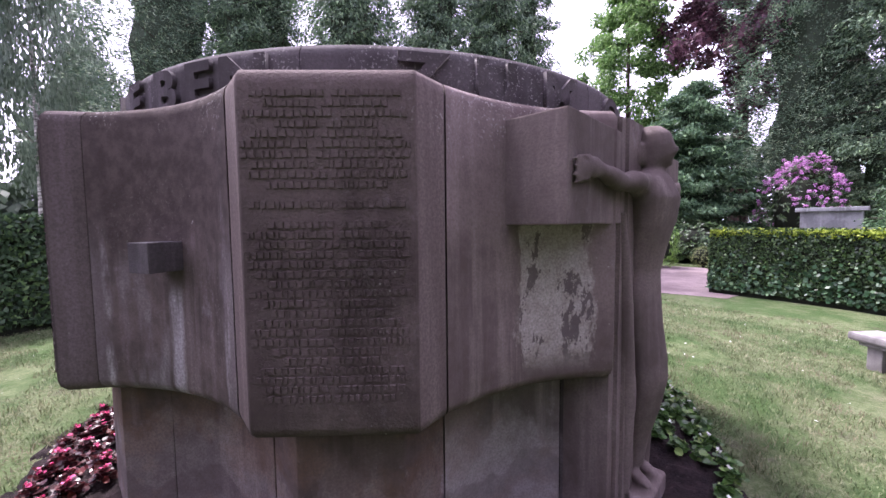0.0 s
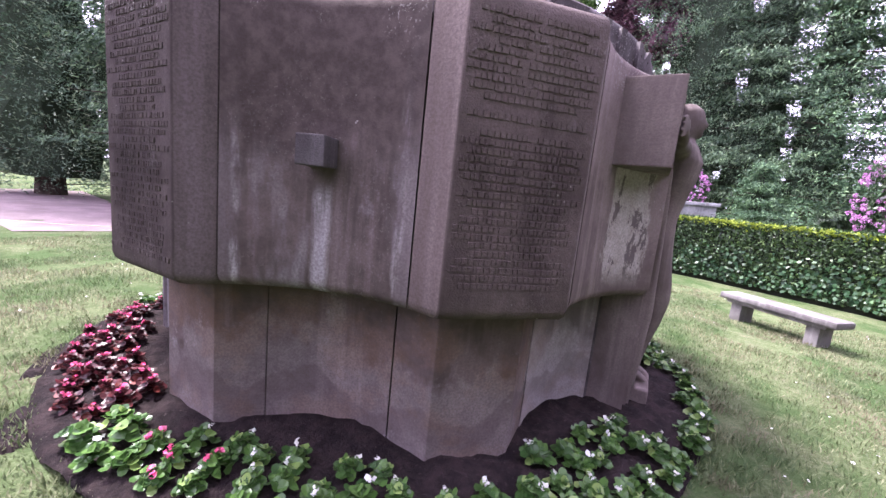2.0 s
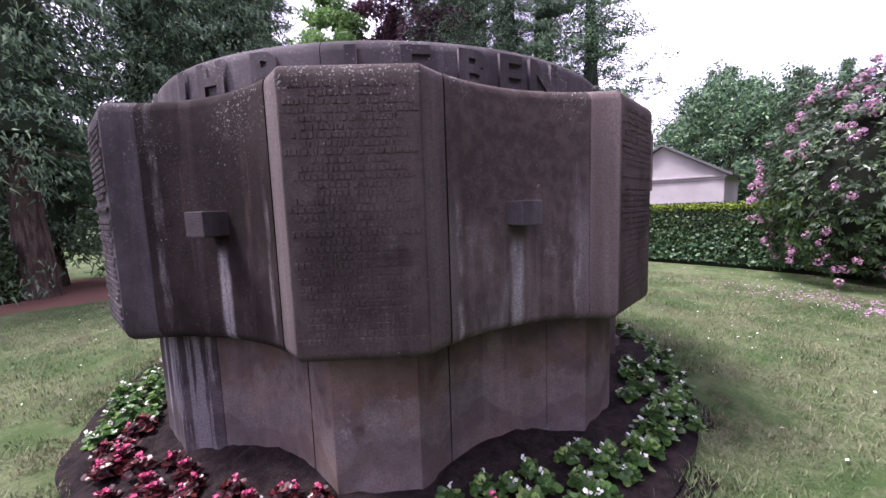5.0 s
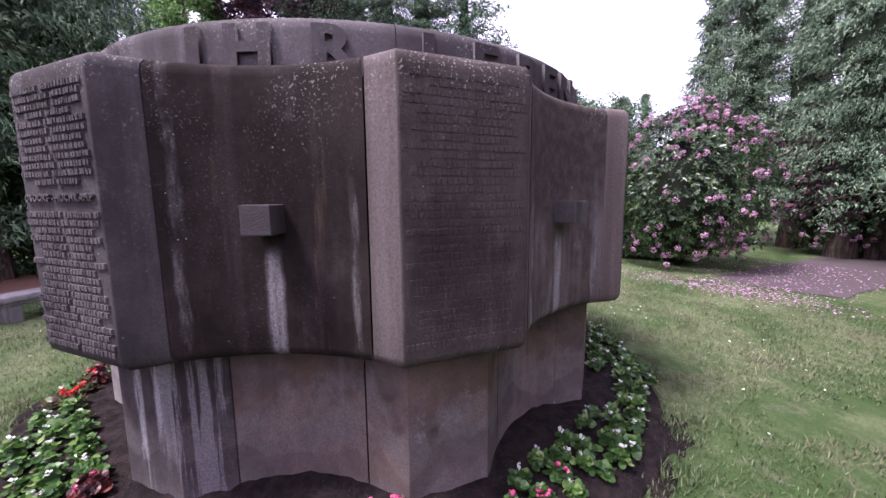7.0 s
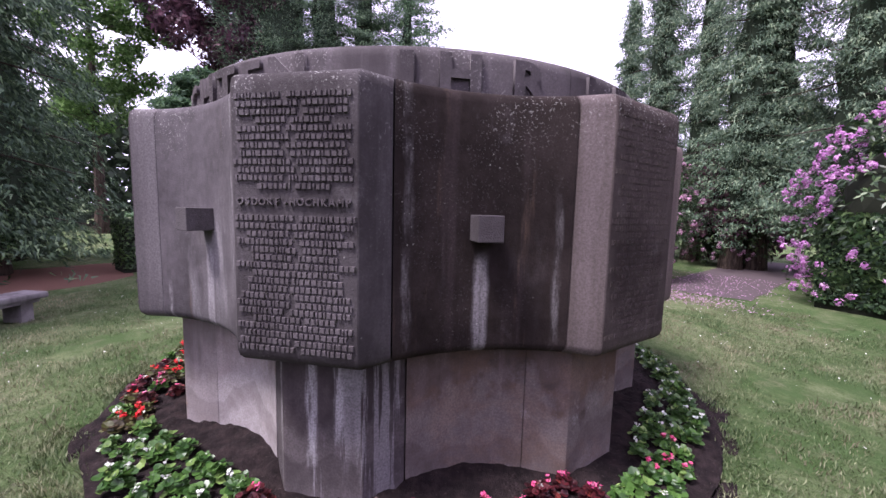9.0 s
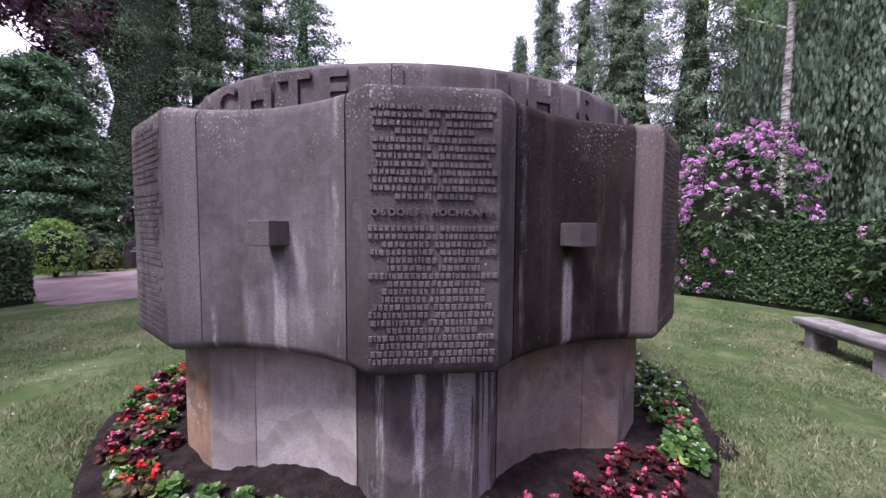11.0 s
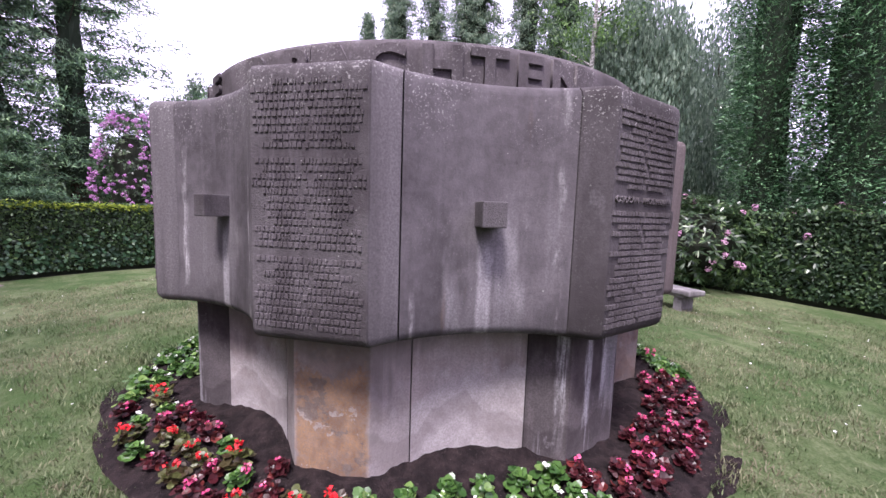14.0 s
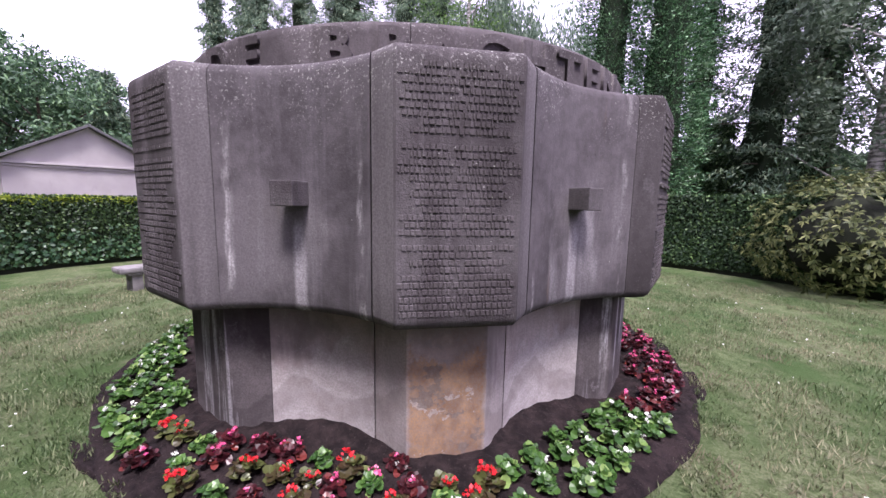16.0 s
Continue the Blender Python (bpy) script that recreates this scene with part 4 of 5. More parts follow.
# ---- hedges ----
def hedge(name, r0, r1, a0, a1, height, label, main, top=None, ivy=None, seed=1, density=900, size=0.038):
    """A clipped hedge on an arc: a near-black solid as inner shade and thousands of leaves on its faces and top."""
    h = thing(name, label, "hedge")
    rng = np.random.default_rng(seed)
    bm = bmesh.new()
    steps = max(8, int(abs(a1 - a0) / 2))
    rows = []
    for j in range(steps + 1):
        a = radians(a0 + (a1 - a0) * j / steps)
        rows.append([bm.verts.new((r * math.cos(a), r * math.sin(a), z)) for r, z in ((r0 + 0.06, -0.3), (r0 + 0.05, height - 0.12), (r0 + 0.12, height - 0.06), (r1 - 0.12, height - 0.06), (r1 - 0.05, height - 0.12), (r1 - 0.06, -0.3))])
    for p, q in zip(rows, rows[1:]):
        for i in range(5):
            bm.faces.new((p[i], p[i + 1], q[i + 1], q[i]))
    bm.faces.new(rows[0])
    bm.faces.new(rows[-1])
    part("inner_shade_core", bm, M_STEMS_AND_SHADE, h)
    span, tall, deep = abs(radians(a1 - a0)), height + 0.15, r1 - r0

    def place(n, kind):
        a = radians(min(a0, a1)) + rng.random(n) * span
        z = -0.12 + rng.random(n) * tall
        r = np.full(n, r0)
        if kind == "top":
            r = r0 + rng.random(n) * deep
            z = np.full(n, height - 0.04)
            nrm = np.stack([0 * a, 0 * a, 0 * a + 1], 1)
        elif kind == "back":
            r = np.full(n, r1)
            nrm = np.stack([np.cos(a), np.sin(a), 0 * a], 1)
        elif kind in ("end0", "end1"):
            a = np.full(n, radians(a0 if kind == "end0" else a1))
            r = r0 + rng.random(n) * deep
            s = 1 if (kind == "end1") == (a1 > a0) else -1
            nrm = np.stack([-s * np.sin(a), s * np.cos(a), 0 * a], 1)
        else:
            nrm = -np.stack([np.cos(a), np.sin(a), 0 * a], 1)
        c = np.stack([r * np.cos(a), r * np.sin(a), z], 1)
        lump = np.array([noise.noise(Vector(p * 1.6)) for p in c]) * 0.05 + rng.normal(0, 0.022, n)
        return c + nrm * lump[:, None], nrm

    sheets = [place(int(density * span * r0 * tall), "front"), place(int(density * 0.3 * span * r1 * tall), "back"), place(int(density * deep * tall), "end0"), place(int(density * deep * tall), "end1")]
    if top is None:
        sheets.append(place(int(density * span * r0 * deep), "top"))
    c, nrm = (np.concatenate([s[i] for s in sheets]) for i in (0, 1))
    a, w = leaf_frame(rng, len(c), nrm, size, size * 0.62, 0.55)
    quads(c, a, w, "leaves", main, h)
    if top is not None:
        c, nrm = place(int(density * 1.1 * span * r0 * deep), "top")
        edge, en = place(int(density * 0.30 * span * r0), "front")
        edge[:, 2] = height - 0.02 - np.abs(rng.normal(0, 0.07, len(edge)))
        c, nrm = np.concatenate([c, edge]), np.concatenate([nrm, en])
        a, w = leaf_frame(rng, len(c), nrm + (0, 0, 0.4), size * 1.05, size * 0.55, 0.7)
        quads(c, a, w, "top_growth", top, h, "bright yellow-green fresh shoots")
    if ivy is not None:
        c, nrm = place(int(230 * span * r0 * tall), "front")
        keep = rng.random(len(c)) < np.clip(1.1 - (c[:, 2] + 0.1) / (0.62 * height), 0, 1)
        c, nrm = c[keep] + nrm[keep] * 0.05, nrm[keep]
        a, w = leaf_frame(rng, len(c), nrm + (0, 0, 0.25), 0.05, 0.046, 0.4)
        quads(c, a, w, "ivy", ivy, h, "glossy ivy climbing over the hedge foot")
    return h


hedge("hedge", 10.4, 11.4, -24, 38.5, 1.54, "clipped green hedge with bright new shoots and ivy at its foot", M_HEDGE_E, M_HEDGE_NEW, M_HEDGE_IVY, 3, 1150)
hedge("hedge", 9.6, 10.5, -128, -53, 1.84, "tall clipped dark yew hedge", M_YEW, None, None, 4, 1000, 0.045)
hedge("hedge", 10.6, 11.6, 58, 65, 1.25, "low clipped dark hedge by the gravel path", M_HEDGE_E, None, None, 7, 700, 0.045)
hedge("hedge", 10.8, 11.9, 107, 123, 1.22, "low clipped dark green hedge beside a gravel path", M_HEDGE_E, None, None, 5, 700, 0.045)
hedge("hedge", 8.2, 9.4, 146, 214, 2.0, "tall dark leafy hedge behind the lawn", M_YEW, None, None, 6, 600, 0.055)


# ---- bushes and rhododendrons ----
def shoot_bush(name, label, category, at, radius, height, leaf, seed, blossom=None, blooms=0, n=900, size=0.075, rosette=7, low=0.0, squash=1.0):
    """A shrub of leaf rosettes on an uneven shell, with dark stems and a near-black shade core inside and balls of
    blossom.
    """
    rng = np.random.default_rng(seed)
    b = thing(name, label, category, at=at)
    bm = bmesh.new()
    for i in range(9):
        a = i * 2.4
        top = Vector((math.cos(a) * radius * 0.6, math.sin(a) * radius * 0.6 * squash, height * rng.uniform(0.5, 0.85)))
        bmesh.ops.create_cone(bm, cap_ends=True, segments=6, radius1=0.045, radius2=0.012, depth=top.length, matrix=Matrix.Translation(top / 2) @ top.to_track_quat("Z", "Y").to_matrix().to_4x4())
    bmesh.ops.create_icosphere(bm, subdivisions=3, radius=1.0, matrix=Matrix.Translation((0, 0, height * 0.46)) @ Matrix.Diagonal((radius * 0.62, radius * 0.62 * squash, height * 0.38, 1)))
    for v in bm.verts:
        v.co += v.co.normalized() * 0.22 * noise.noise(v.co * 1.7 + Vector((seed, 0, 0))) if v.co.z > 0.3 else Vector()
    tagged(part("inner_shade_core", bm, M_STEMS_AND_SHADE, b), kind="stuff")

    def shell(count, lift=0.0):
        d = unit(rng.normal(0, 1, (count, 3)))
        d[:, 2] = np.where(d[:, 2] < -0.75, -d[:, 2], d[:, 2])
        lump = np.array([0.16 * noise.noise(Vector(v * 2.1 + seed)) + 0.10 * noise.noise(Vector(v * 5.3 + seed)) for v in d])
        s = (1 + lump + rng.normal(0, 0.05, count) + lift)[:, None]
        c = d * s * (radius, radius * squash, height * 0.52) + (0, 0, height * 0.48)
        c[:, 2] = np.maximum(c[:, 2], low)
        return c, unit(d + (0, 0, 0.25))

    c, d = shell(n)
    inner = rng.random(n) < 0.3
    c[inner] = c[inner] * (0.86, 0.86, 0.95)
    c, d = np.repeat(c, rosette, 0), np.repeat(d, rosette, 0)
    m = len(c)
    t = unit(np.cross(d, rng.normal(0, 1, (m, 3))))
    along = unit(t + d * rng.uniform(0.0, 0.8, (m, 1))) * size * rng.uniform(0.7, 1.25, (m, 1))
    across = unit(np.cross(along, d)) * size * 0.34
    quads(c + along, along, across, "leaves", leaf, b, bend=0.25)
    if blossom is not None:
        c, d = shell(blooms, 0.05)
        clump = np.array([noise.noise(Vector(v * 0.9 + seed * 3)) for v in c])
        keep = clump > -0.12
        c, d = c[keep], d[keep]
        k = 26
        m = len(c) * k
        cc, dd = np.repeat(c, k, 0), np.repeat(d, k, 0)
        o = unit(rng.normal(0, 1, (m, 3)) + dd * 0.7)
        a, w = leaf_frame(rng, m, o, 0.028, 0.024, 0.4)
        quads(cc + o * 0.075, a, w, "blossom", blossom, b)
    return b


def on_lawn(x, y):
    return (x, y, ground_z(x, y))


shoot_bush("rhododendron", "large rhododendron bush with fading lilac blossom and new shoots", "bush", on_lawn(9.25, -4.4), 1.85, 4.3, M_RHODO, 11, M_MAUVE, 560, 3600, 0.062)
shoot_bush("rhododendron", "tall rhododendron covered in bright lilac blossom above the hedge", "bush", on_lawn(5.7, -9.1), 1.7, 4.5, M_RHODO, 12, M_LILAC, 800, 1300)
shoot_bush("rhododendron", "leafy rhododendron with a few purple flowers growing into the hedge", "bush", on_lawn(1.3, -9.6), 1.5, 2.4, M_RHODO, 13, M_MAUVE, 50, 900, 0.085)
shoot_bush("rhododendron", "leafy rhododendron with sparse mauve flowers", "bush", on_lawn(-0.9, -10.9), 1.4, 2.3, M_RHODO, 14, M_MAUVE, 40, 700, 0.085)
shoot_bush("rhododendron", "rhododendron with purple blossom behind the tombs", "bush", on_lawn(17.4, 13.1), 1.5, 4.6, M_RHODO, 15, M_LILAC, 700, 900)
shoot_bush("rhododendron", "big rhododendron in lilac flower behind the burial chapel", "bush", on_lawn(19.5, 4.6), 1.5, 6.0, M_RHODO, 16, M_LILAC, 950, 1200)
shoot_bush("rhododendron", "rhododendron with pink flowers beside the path", "bush", on_lawn(13.2, -9.6), 1.5, 2.4, M_RHODO, 17, M_MAUVE, 120, 500)
shoot_bush("shrub", "feathery yellow-green shrub at the end of the hedge", "bush", on_lawn(-5.2, -8.2), 1.75, 2.5, M_GOLD, 18, None, 0, 1100, 0.06, 9)
shoot_bush("shrub", "bright green rounded laurel shrub by the gravestone", "bush", on_lawn(10.4, 12.6), 0.85, 2.0, M_LAUREL, 19, None, 0, 500, 0.06)
shoot_bush("shrub", "light green laurel shrub beside the hedge end", "bush", on_lawn(11.2, 8.2), 1.0, 1.5, M_LAUREL, 20, None, 0, 500, 0.06)
shoot_bush("shrub", "small clipped brownish round shrub", "bush", on_lawn(12.3, 12.3), 0.5, 0.9, M_GOLD, 21, None, 0, 300, 0.035)
shoot_bush("shrub", "domed clipped green shrub behind the low hedge", "bush", on_lawn(-4.6, 14.4), 1.5, 1.9, M_FIR, 22, None, 0, 900, 0.05)
shoot_bush("shrub", "dark green undergrowth shrub by the tombs", "bush", on_lawn(13.5, 14.6), 2.4, 2.1, M_HEDGE_E, 23, None, 0, 800, 0.08)
shoot_bush("shrub", "dark evergreen shrub beyond the path", "bush", on_lawn(17.5, 8.2), 1.7, 2.8, M_FIR, 24, None, 0, 700, 0.08)


# ---- trees ----
def trunk_mesh(height, r0, r1, limbs, seed, lean=0.0):
    rng = random.Random(seed)
    bm = bmesh.new()
    steps, rings = 9, 9
    rows = []
    for i in range(rings + 1):
        t = i / rings
        r = (r0 + (r1 - r0) * t) * (1 + 0.35 * max(0, 0.12 - t) / 0.12)
        cx, cy = lean * t * height + 0.05 * math.sin(3 * t + seed), 0.05 * math.cos(2.3 * t + seed)
        rows.append([bm.verts.new((cx + r * math.cos(2 * math.pi * j / steps), cy + r * math.sin(2 * math.pi * j / steps), t * height - 0.2)) for j in range(steps)])
    for a, b in zip(rows, rows[1:]):
        for j in range(steps):
            bm.faces.new((a[j], a[(j + 1) % steps], b[(j + 1) % steps], b[j]))
    for start, direction, length, thick in limbs(rng):
        d = Vector(direction).normalized()
        bmesh.ops.create_cone(bm, cap_ends=False, segments=5, radius1=thick, radius2=thick * 0.25, depth=length, matrix=Matrix.Translation(Vector(start) + d * length / 2) @ d.to_track_quat("Z", "Y").to_matrix().to_4x4())
    return bm


def conifer(label, at, height, radius, leaf, seed, skirt=0.12, droop=0.5, power=0.85, n=2600, size=0.39, fan=12, column=False, bark=None, core=0.28):
    """A conifer: trunk, limbs in whorls, and hanging sprays along each limb, with an uneven outline."""
    rng = np.random.default_rng(seed)
    tree = thing("conifer_tree", label, "tree", at=at, turn=float(rng.uniform(0, 360)))

    def reach(t):
        base = (1 - t) ** power if not column else np.minimum(1, (1 - t) * 2.6) ** 0.6 * (0.86 + 0.14 * np.sin(t * 3.1))
        return radius * base

    def limbs(r):
        out = []
        for i in range(int(height * 3.2)):
            t = skirt + (1 - skirt) * i / (height * 3.2)
            a = i * 2.4
            out.append(((0, 0, t * height), (math.cos(a), math.sin(a), 0.12 - droop * 0.45), max(0.3, float(reach(np.array(t))) * 0.9), 0.035))
        return out

    part("trunk", trunk_mesh(height * 0.97, 0.016 * height + 0.05, 0.02, limbs, seed), bark or M_BARK, tree)
    # added solid core: closes sky gaps, coloured as the crown's inner shade
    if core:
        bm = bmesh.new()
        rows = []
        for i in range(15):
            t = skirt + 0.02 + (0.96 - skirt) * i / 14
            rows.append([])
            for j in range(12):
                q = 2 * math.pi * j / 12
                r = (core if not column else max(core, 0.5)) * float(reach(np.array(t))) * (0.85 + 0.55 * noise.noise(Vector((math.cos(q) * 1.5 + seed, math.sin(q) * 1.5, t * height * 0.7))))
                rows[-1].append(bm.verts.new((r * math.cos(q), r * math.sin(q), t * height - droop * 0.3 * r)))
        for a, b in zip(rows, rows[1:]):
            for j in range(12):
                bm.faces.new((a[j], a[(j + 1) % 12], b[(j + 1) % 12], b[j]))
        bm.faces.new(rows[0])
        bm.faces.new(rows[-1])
        tagged(part("inner_shade_core", bm, M_SHADE, tree, "solid shade-coloured core filling the crown"), kind="stuff")
    levels, nb = max(10, int(height * 1.5)), 8
    long = rng.uniform(0.5, 1.18, (levels, nb))
    tilt = rng.normal(0, 0.10, (levels, nb))
    gap = rng.random((levels, nb)) < 0.16
    lev, b = rng.integers(0, levels, n), rng.integers(0, nb, n)
    if column:
        t = skirt + (1 - skirt) * rng.random(n)
        ang = rng.random(n) * 2 * math.pi
        lump = np.array([noise.noise(Vector((math.cos(q) * 2.2 + seed, math.sin(q) * 2.2, p * height * 0.55))) + 0.6 * noise.noise(Vector((math.cos(q) * 5 + seed, math.sin(q) * 5, p * height * 1.3))) for q, p in zip(ang, t)])
        out = 0.82 + 0.42 * lump + rng.normal(0, 0.06, n) - 0.3 * (rng.random(n) < 0.2)
        rr = reach(t) * out
        z = t * height + rng.normal(0, 0.2, n)
    else:
        keep = ~gap[lev, b]
        lev, b = lev[keep], b[keep]
        n = len(lev)
        t = skirt + (1 - skirt) * (lev + ((b * 5) % 8) / 8 + 0.1) / (levels + 0.6)
        t = 1 - (1 - t) ** 0.9
        out = 0.15 + 0.85 * rng.random(n) ** 0.7
        ang = b * 2 * math.pi / nb + lev * 1.9 + rng.normal(0, 0.17, n) * (1.25 - 0.55 * out)
        rr = reach(t) * out * long[lev, b]
        z = t * height + (0.10 + tilt[lev, b]) * rr - droop * 0.55 * rr * out + rng.normal(0, 0.05, n) - rng.exponential(0.20, n) * droop
    z = np.maximum(z, 0.15)
    c = np.stack([rr * np.cos(ang), rr * np.sin(ang), z], 1)
    outward = np.stack([np.cos(ang), np.sin(ang), 0 * ang], 1)
    near = math.hypot(at[0], at[1]) < 21.5
    k = 13 if near else fan
    size = size * (0.245 if near else 0.28)
    c, outward = np.repeat(c, k, 0), np.repeat(outward, k, 0)
    m = len(c)
    along = unit(outward + rng.normal(0, 0.45 if column else 0.75, (m, 3)) + (0, 0, -droop * 1.3 if not column else 0.25)) * size * rng.uniform(0.5, 1.2, (m, 1))
    across = unit(np.cross(along, rng.normal(0, 1, (m, 3)))) * size * 0.30
    sprays(c + rng.normal(0, size * (2.0 if column else 1.5), (m, 3)) * ((1, 1, 1) if column else (1.25, 1.25, 0.5)), along, across, "crown", leaf, tree, bend=0.3)
    return tree


def broadleaf(name, label, at, height, radius, leaf, seed, n=5200, size=0.16, base=0.28, bark=None, trunk=None, hang=0.0, lean=0.0):
    """A broad-leaved tree: trunk and limbs, and leaves in many separate clumps with gaps between them."""
    rng = np.random.default_rng(seed)
    tree = thing(name, label, "tree", at=at)

    def limbs(r):
        return [((lean * height * t, 0, height * t), (math.cos(i * 2.4), math.sin(i * 2.4), 0.75), radius * 0.85, 0.05) for i, t in enumerate([base + 0.06 * k for k in range(9)])]

    part("trunk", trunk_mesh(height * 0.9, trunk or 0.016 * height, 0.03, limbs, seed, lean), bark or M_BARK, tree)
    clumps = int(95 * max(1, height / 18))
    d = unit(rng.normal(0, 1, (clumps, 3)))
    s = rng.uniform(0.35, 1.0, (clumps, 1)) ** 0.6
    mid, half = height * (1 + base) / 2, height * (1 - base) / 2
    cc = d * s * (radius, radius, half) + (lean * mid, 0, mid)
    cc[:, :2] *= (1.05 - 0.45 * np.clip((cc[:, 2:] - mid) / half, 0, 1))
    rad = rng.uniform(0.12, 0.26, clumps) * radius + 0.15
    pick = rng.integers(0, clumps, n)
    o = unit(rng.normal(0, 1, (n, 3))) * rng.random((n, 1)) ** 0.4
    c = cc[pick] + o * rad[pick][:, None] * (1, 1, 0.75 + hang)
    a, w = leaf_frame(rng, n, o * 0.5 + (0, 0, 0.6 if not hang else 0), size, size * 0.5, 0.8)
    if hang:
        a = unit(a * 0.35 + (0, 0, -1)) * size
    quads(c, a, w, "crown", leaf, tree, bend=0.2)
    return tree


broadleaf("birch_tree", "pale feathery birch far behind the lawn", on_lawn(-18.8, 15.3), 15, 3.2, M_PALE, 100, hang=0.9, bark=M_BIRCH, n=16000, size=0.13)
broadleaf("birch_tree", "pale feathery birch far behind the lawn", on_lawn(-21.4, 21.0), 13.5, 2.6, M_PALE, 101, hang=0.9, bark=M_BIRCH, n=14000, size=0.14)
conifer("dark column-shaped cypress with dense foliage", on_lawn(-12.2, 15.5), 21, 3.4, M_CYPRESS, 102, column=True, skirt=0.02, n=5000, size=0.36, droop=0.2)
conifer("dark spruce with drooping branches", on_lawn(-8.0, 13.2), 20, 2.6, M_SPRUCE, 103, n=2600)
conifer("tall dark spruce with hanging branches", on_lawn(-2.8, 10.8), 19, 3.4, M_SPRUCE, 104, droop=0.75, n=3200, skirt=0.2)
conifer("tall dark spruce with hanging branches", on_lawn(0.9, 12.1), 18, 3.0, M_SPRUCE, 105, droop=0.7, n=2800, skirt=0.18)
broadleaf("deciduous_tree", "pale green tree on the skyline", on_lawn(18.3, 36.3), 11, 4.0, M_PALE, 106, n=3600, size=0.22)
conifer("small dark conifer tip on the skyline", on_lawn(12.9, 40.4), 13.5, 2.2, M_SPRUCE, 107, n=900)
broadleaf("deciduous_tree", "tall fresh-green tree beyond the tombs", on_lawn(15.4, 25.0), 21, 3.6, M_DECID, 108, n=30000, size=0.14)
conifer("broad dense dark green yew tree", on_lawn(14.6, 16.6), 9.8, 3.6, M_FIR, 109, n=6500, droop=0.15, power=0.5, skirt=0.03, size=0.48)
broadleaf("beech_tree", "tall copper beech with dark purple leaves", on_lawn(20.6, 20.5), 33, 5.2, M_COPPER, 110, n=60000, size=0.18)
conifer("tall grey-green column cypress", on_lawn(21.6, 16.4), 36, 4.4, M_CYPRESS, 111, column=True, n=9500, size=0.34, droop=0.2)
conifer("tall fir with layered branches", on_lawn(22.8, 13.4), 29, 5.6, M_SPRUCE, 112, power=0.6, n=7500)
conifer("blue-green pine with soft needles", on_lawn(15.6, 7.5), 4.4, 1.7, M_FIR, 113, n=1300, droop=0.1, power=0.6, size=0.3, skirt=0.05)
conifer("tall dark fir with layered branches", on_lawn(23.5, 10.6), 24, 5.2, M_SPRUCE, 114, n=5500, droop=0.3)
conifer("wide fir with open spreading branches", on_lawn(24.6, 7.6), 20, 6.6, M_FIR, 115, core=0.12, power=0.55, n=4200, droop=0.15, size=0.46)
broadleaf("deciduous_tree", "distant green tree on the skyline", on_lawn(37.0, 2.0), 13.0, 3.4, M_PALE, 116, n=9000, size=0.14)
broadleaf("deciduous_tree", "rounded green tree beyond the burial chapel", on_lawn(27.3, -2.9), 9.3, 3.6, M_FIR, 117, n=13000, size=0.11, base=0.12)
broadleaf("deciduous_tree", "rounded green tree beyond the burial chapel", on_lawn(23.0, -0.6), 8.6, 4.0, M_FIR, 118, n=14000, size=0.11, base=0.1)
broadleaf("deciduous_tree", "rounded green tree beyond the burial chapel", on_lawn(27.2, 0.5), 10.0, 3.4, M_FIR, 119, n=11000, size=0.11, base=0.1)
conifer("slim pointed conifer beyond the chapel", on_lawn(23.5, -3.2), 8.5, 2.2, M_CYPRESS, 120, n=2000)
conifer("slim pointed conifer on the skyline", on_lawn(35.7, -5.5), 11.5, 1.8, M_SPRUCE, 121, n=1200)
broadleaf("deciduous_tree", "distant pale trees on the skyline", on_lawn(38.5, 1.2), 12.0, 5.0, M_PALE, 122, n=10000, size=0.14, base=0.1)
conifer("tall dark cypress with drooping fans of foliage", on_lawn(19.9, -7.1), 14.5, 2.2, M_CYPRESS, 123, n=2600, droop=0.6)
conifer("tall dark conifer with a bare reddish trunk", on_lawn(20.4, -9.1), 19, 2.6, M_SPRUCE, 124, n=2200)
conifer("tall dark cypress with drooping fans of foliage", on_lawn(15.2, -9.1), 18, 3.2, M_CYPRESS, 125, n=4860, droop=0.7, size=0.28)
conifer("tall dark cypress with drooping fans of foliage", on_lawn(12.5, -10.2), 18, 3.6, M_CYPRESS, 126, n=5130, droop=0.7, size=0.28)
broadleaf("beech_tree", "dark copper-leaved shrub-like tree in the shade", on_lawn(13.8, -9.9), 5.5, 2.6, M_COPPER, 127, n=3600, base=0.05)
conifer("tall dark cypress with drooping fans of foliage", on_lawn(15.5, -7.2), 17, 2.6, M_CYPRESS, 128, n=3510, droop=0.7, size=0.28)
conifer("tall dark cypress with drooping fans of foliage", on_lawn(12.3, -9.3), 17, 3.0, M_CYPRESS, 129, n=4320, droop=0.7, size=0.28)
conifer("tall dark cypress with drooping fans of foliage", on_lawn(9.9, -11.1), 18, 3.2, M_CYPRESS, 130, n=4320, droop=0.7, size=0.28)
conifer("tall dark spruce behind the hedge", on_lawn(11.0, -14.4), 19, 3.4, M_SPRUCE, 131, n=2800, droop=0.7)
broadleaf("birch_tree", "white-barked birch leaning over the hedge", on_lawn(6.6, -11.6), 16, 2.8, M_DECID, 132, n=4500, bark=M_BIRCH, trunk=0.17, base=0.5, size=0.08)
broadleaf("weeping_tree", "dark weeping beech with hanging curtains of leaves", on_lawn(7.9, -14.5), 11.5, 2.8, M_WEEP, 133, n=42000, hang=2.4, size=0.105, base=0.08)
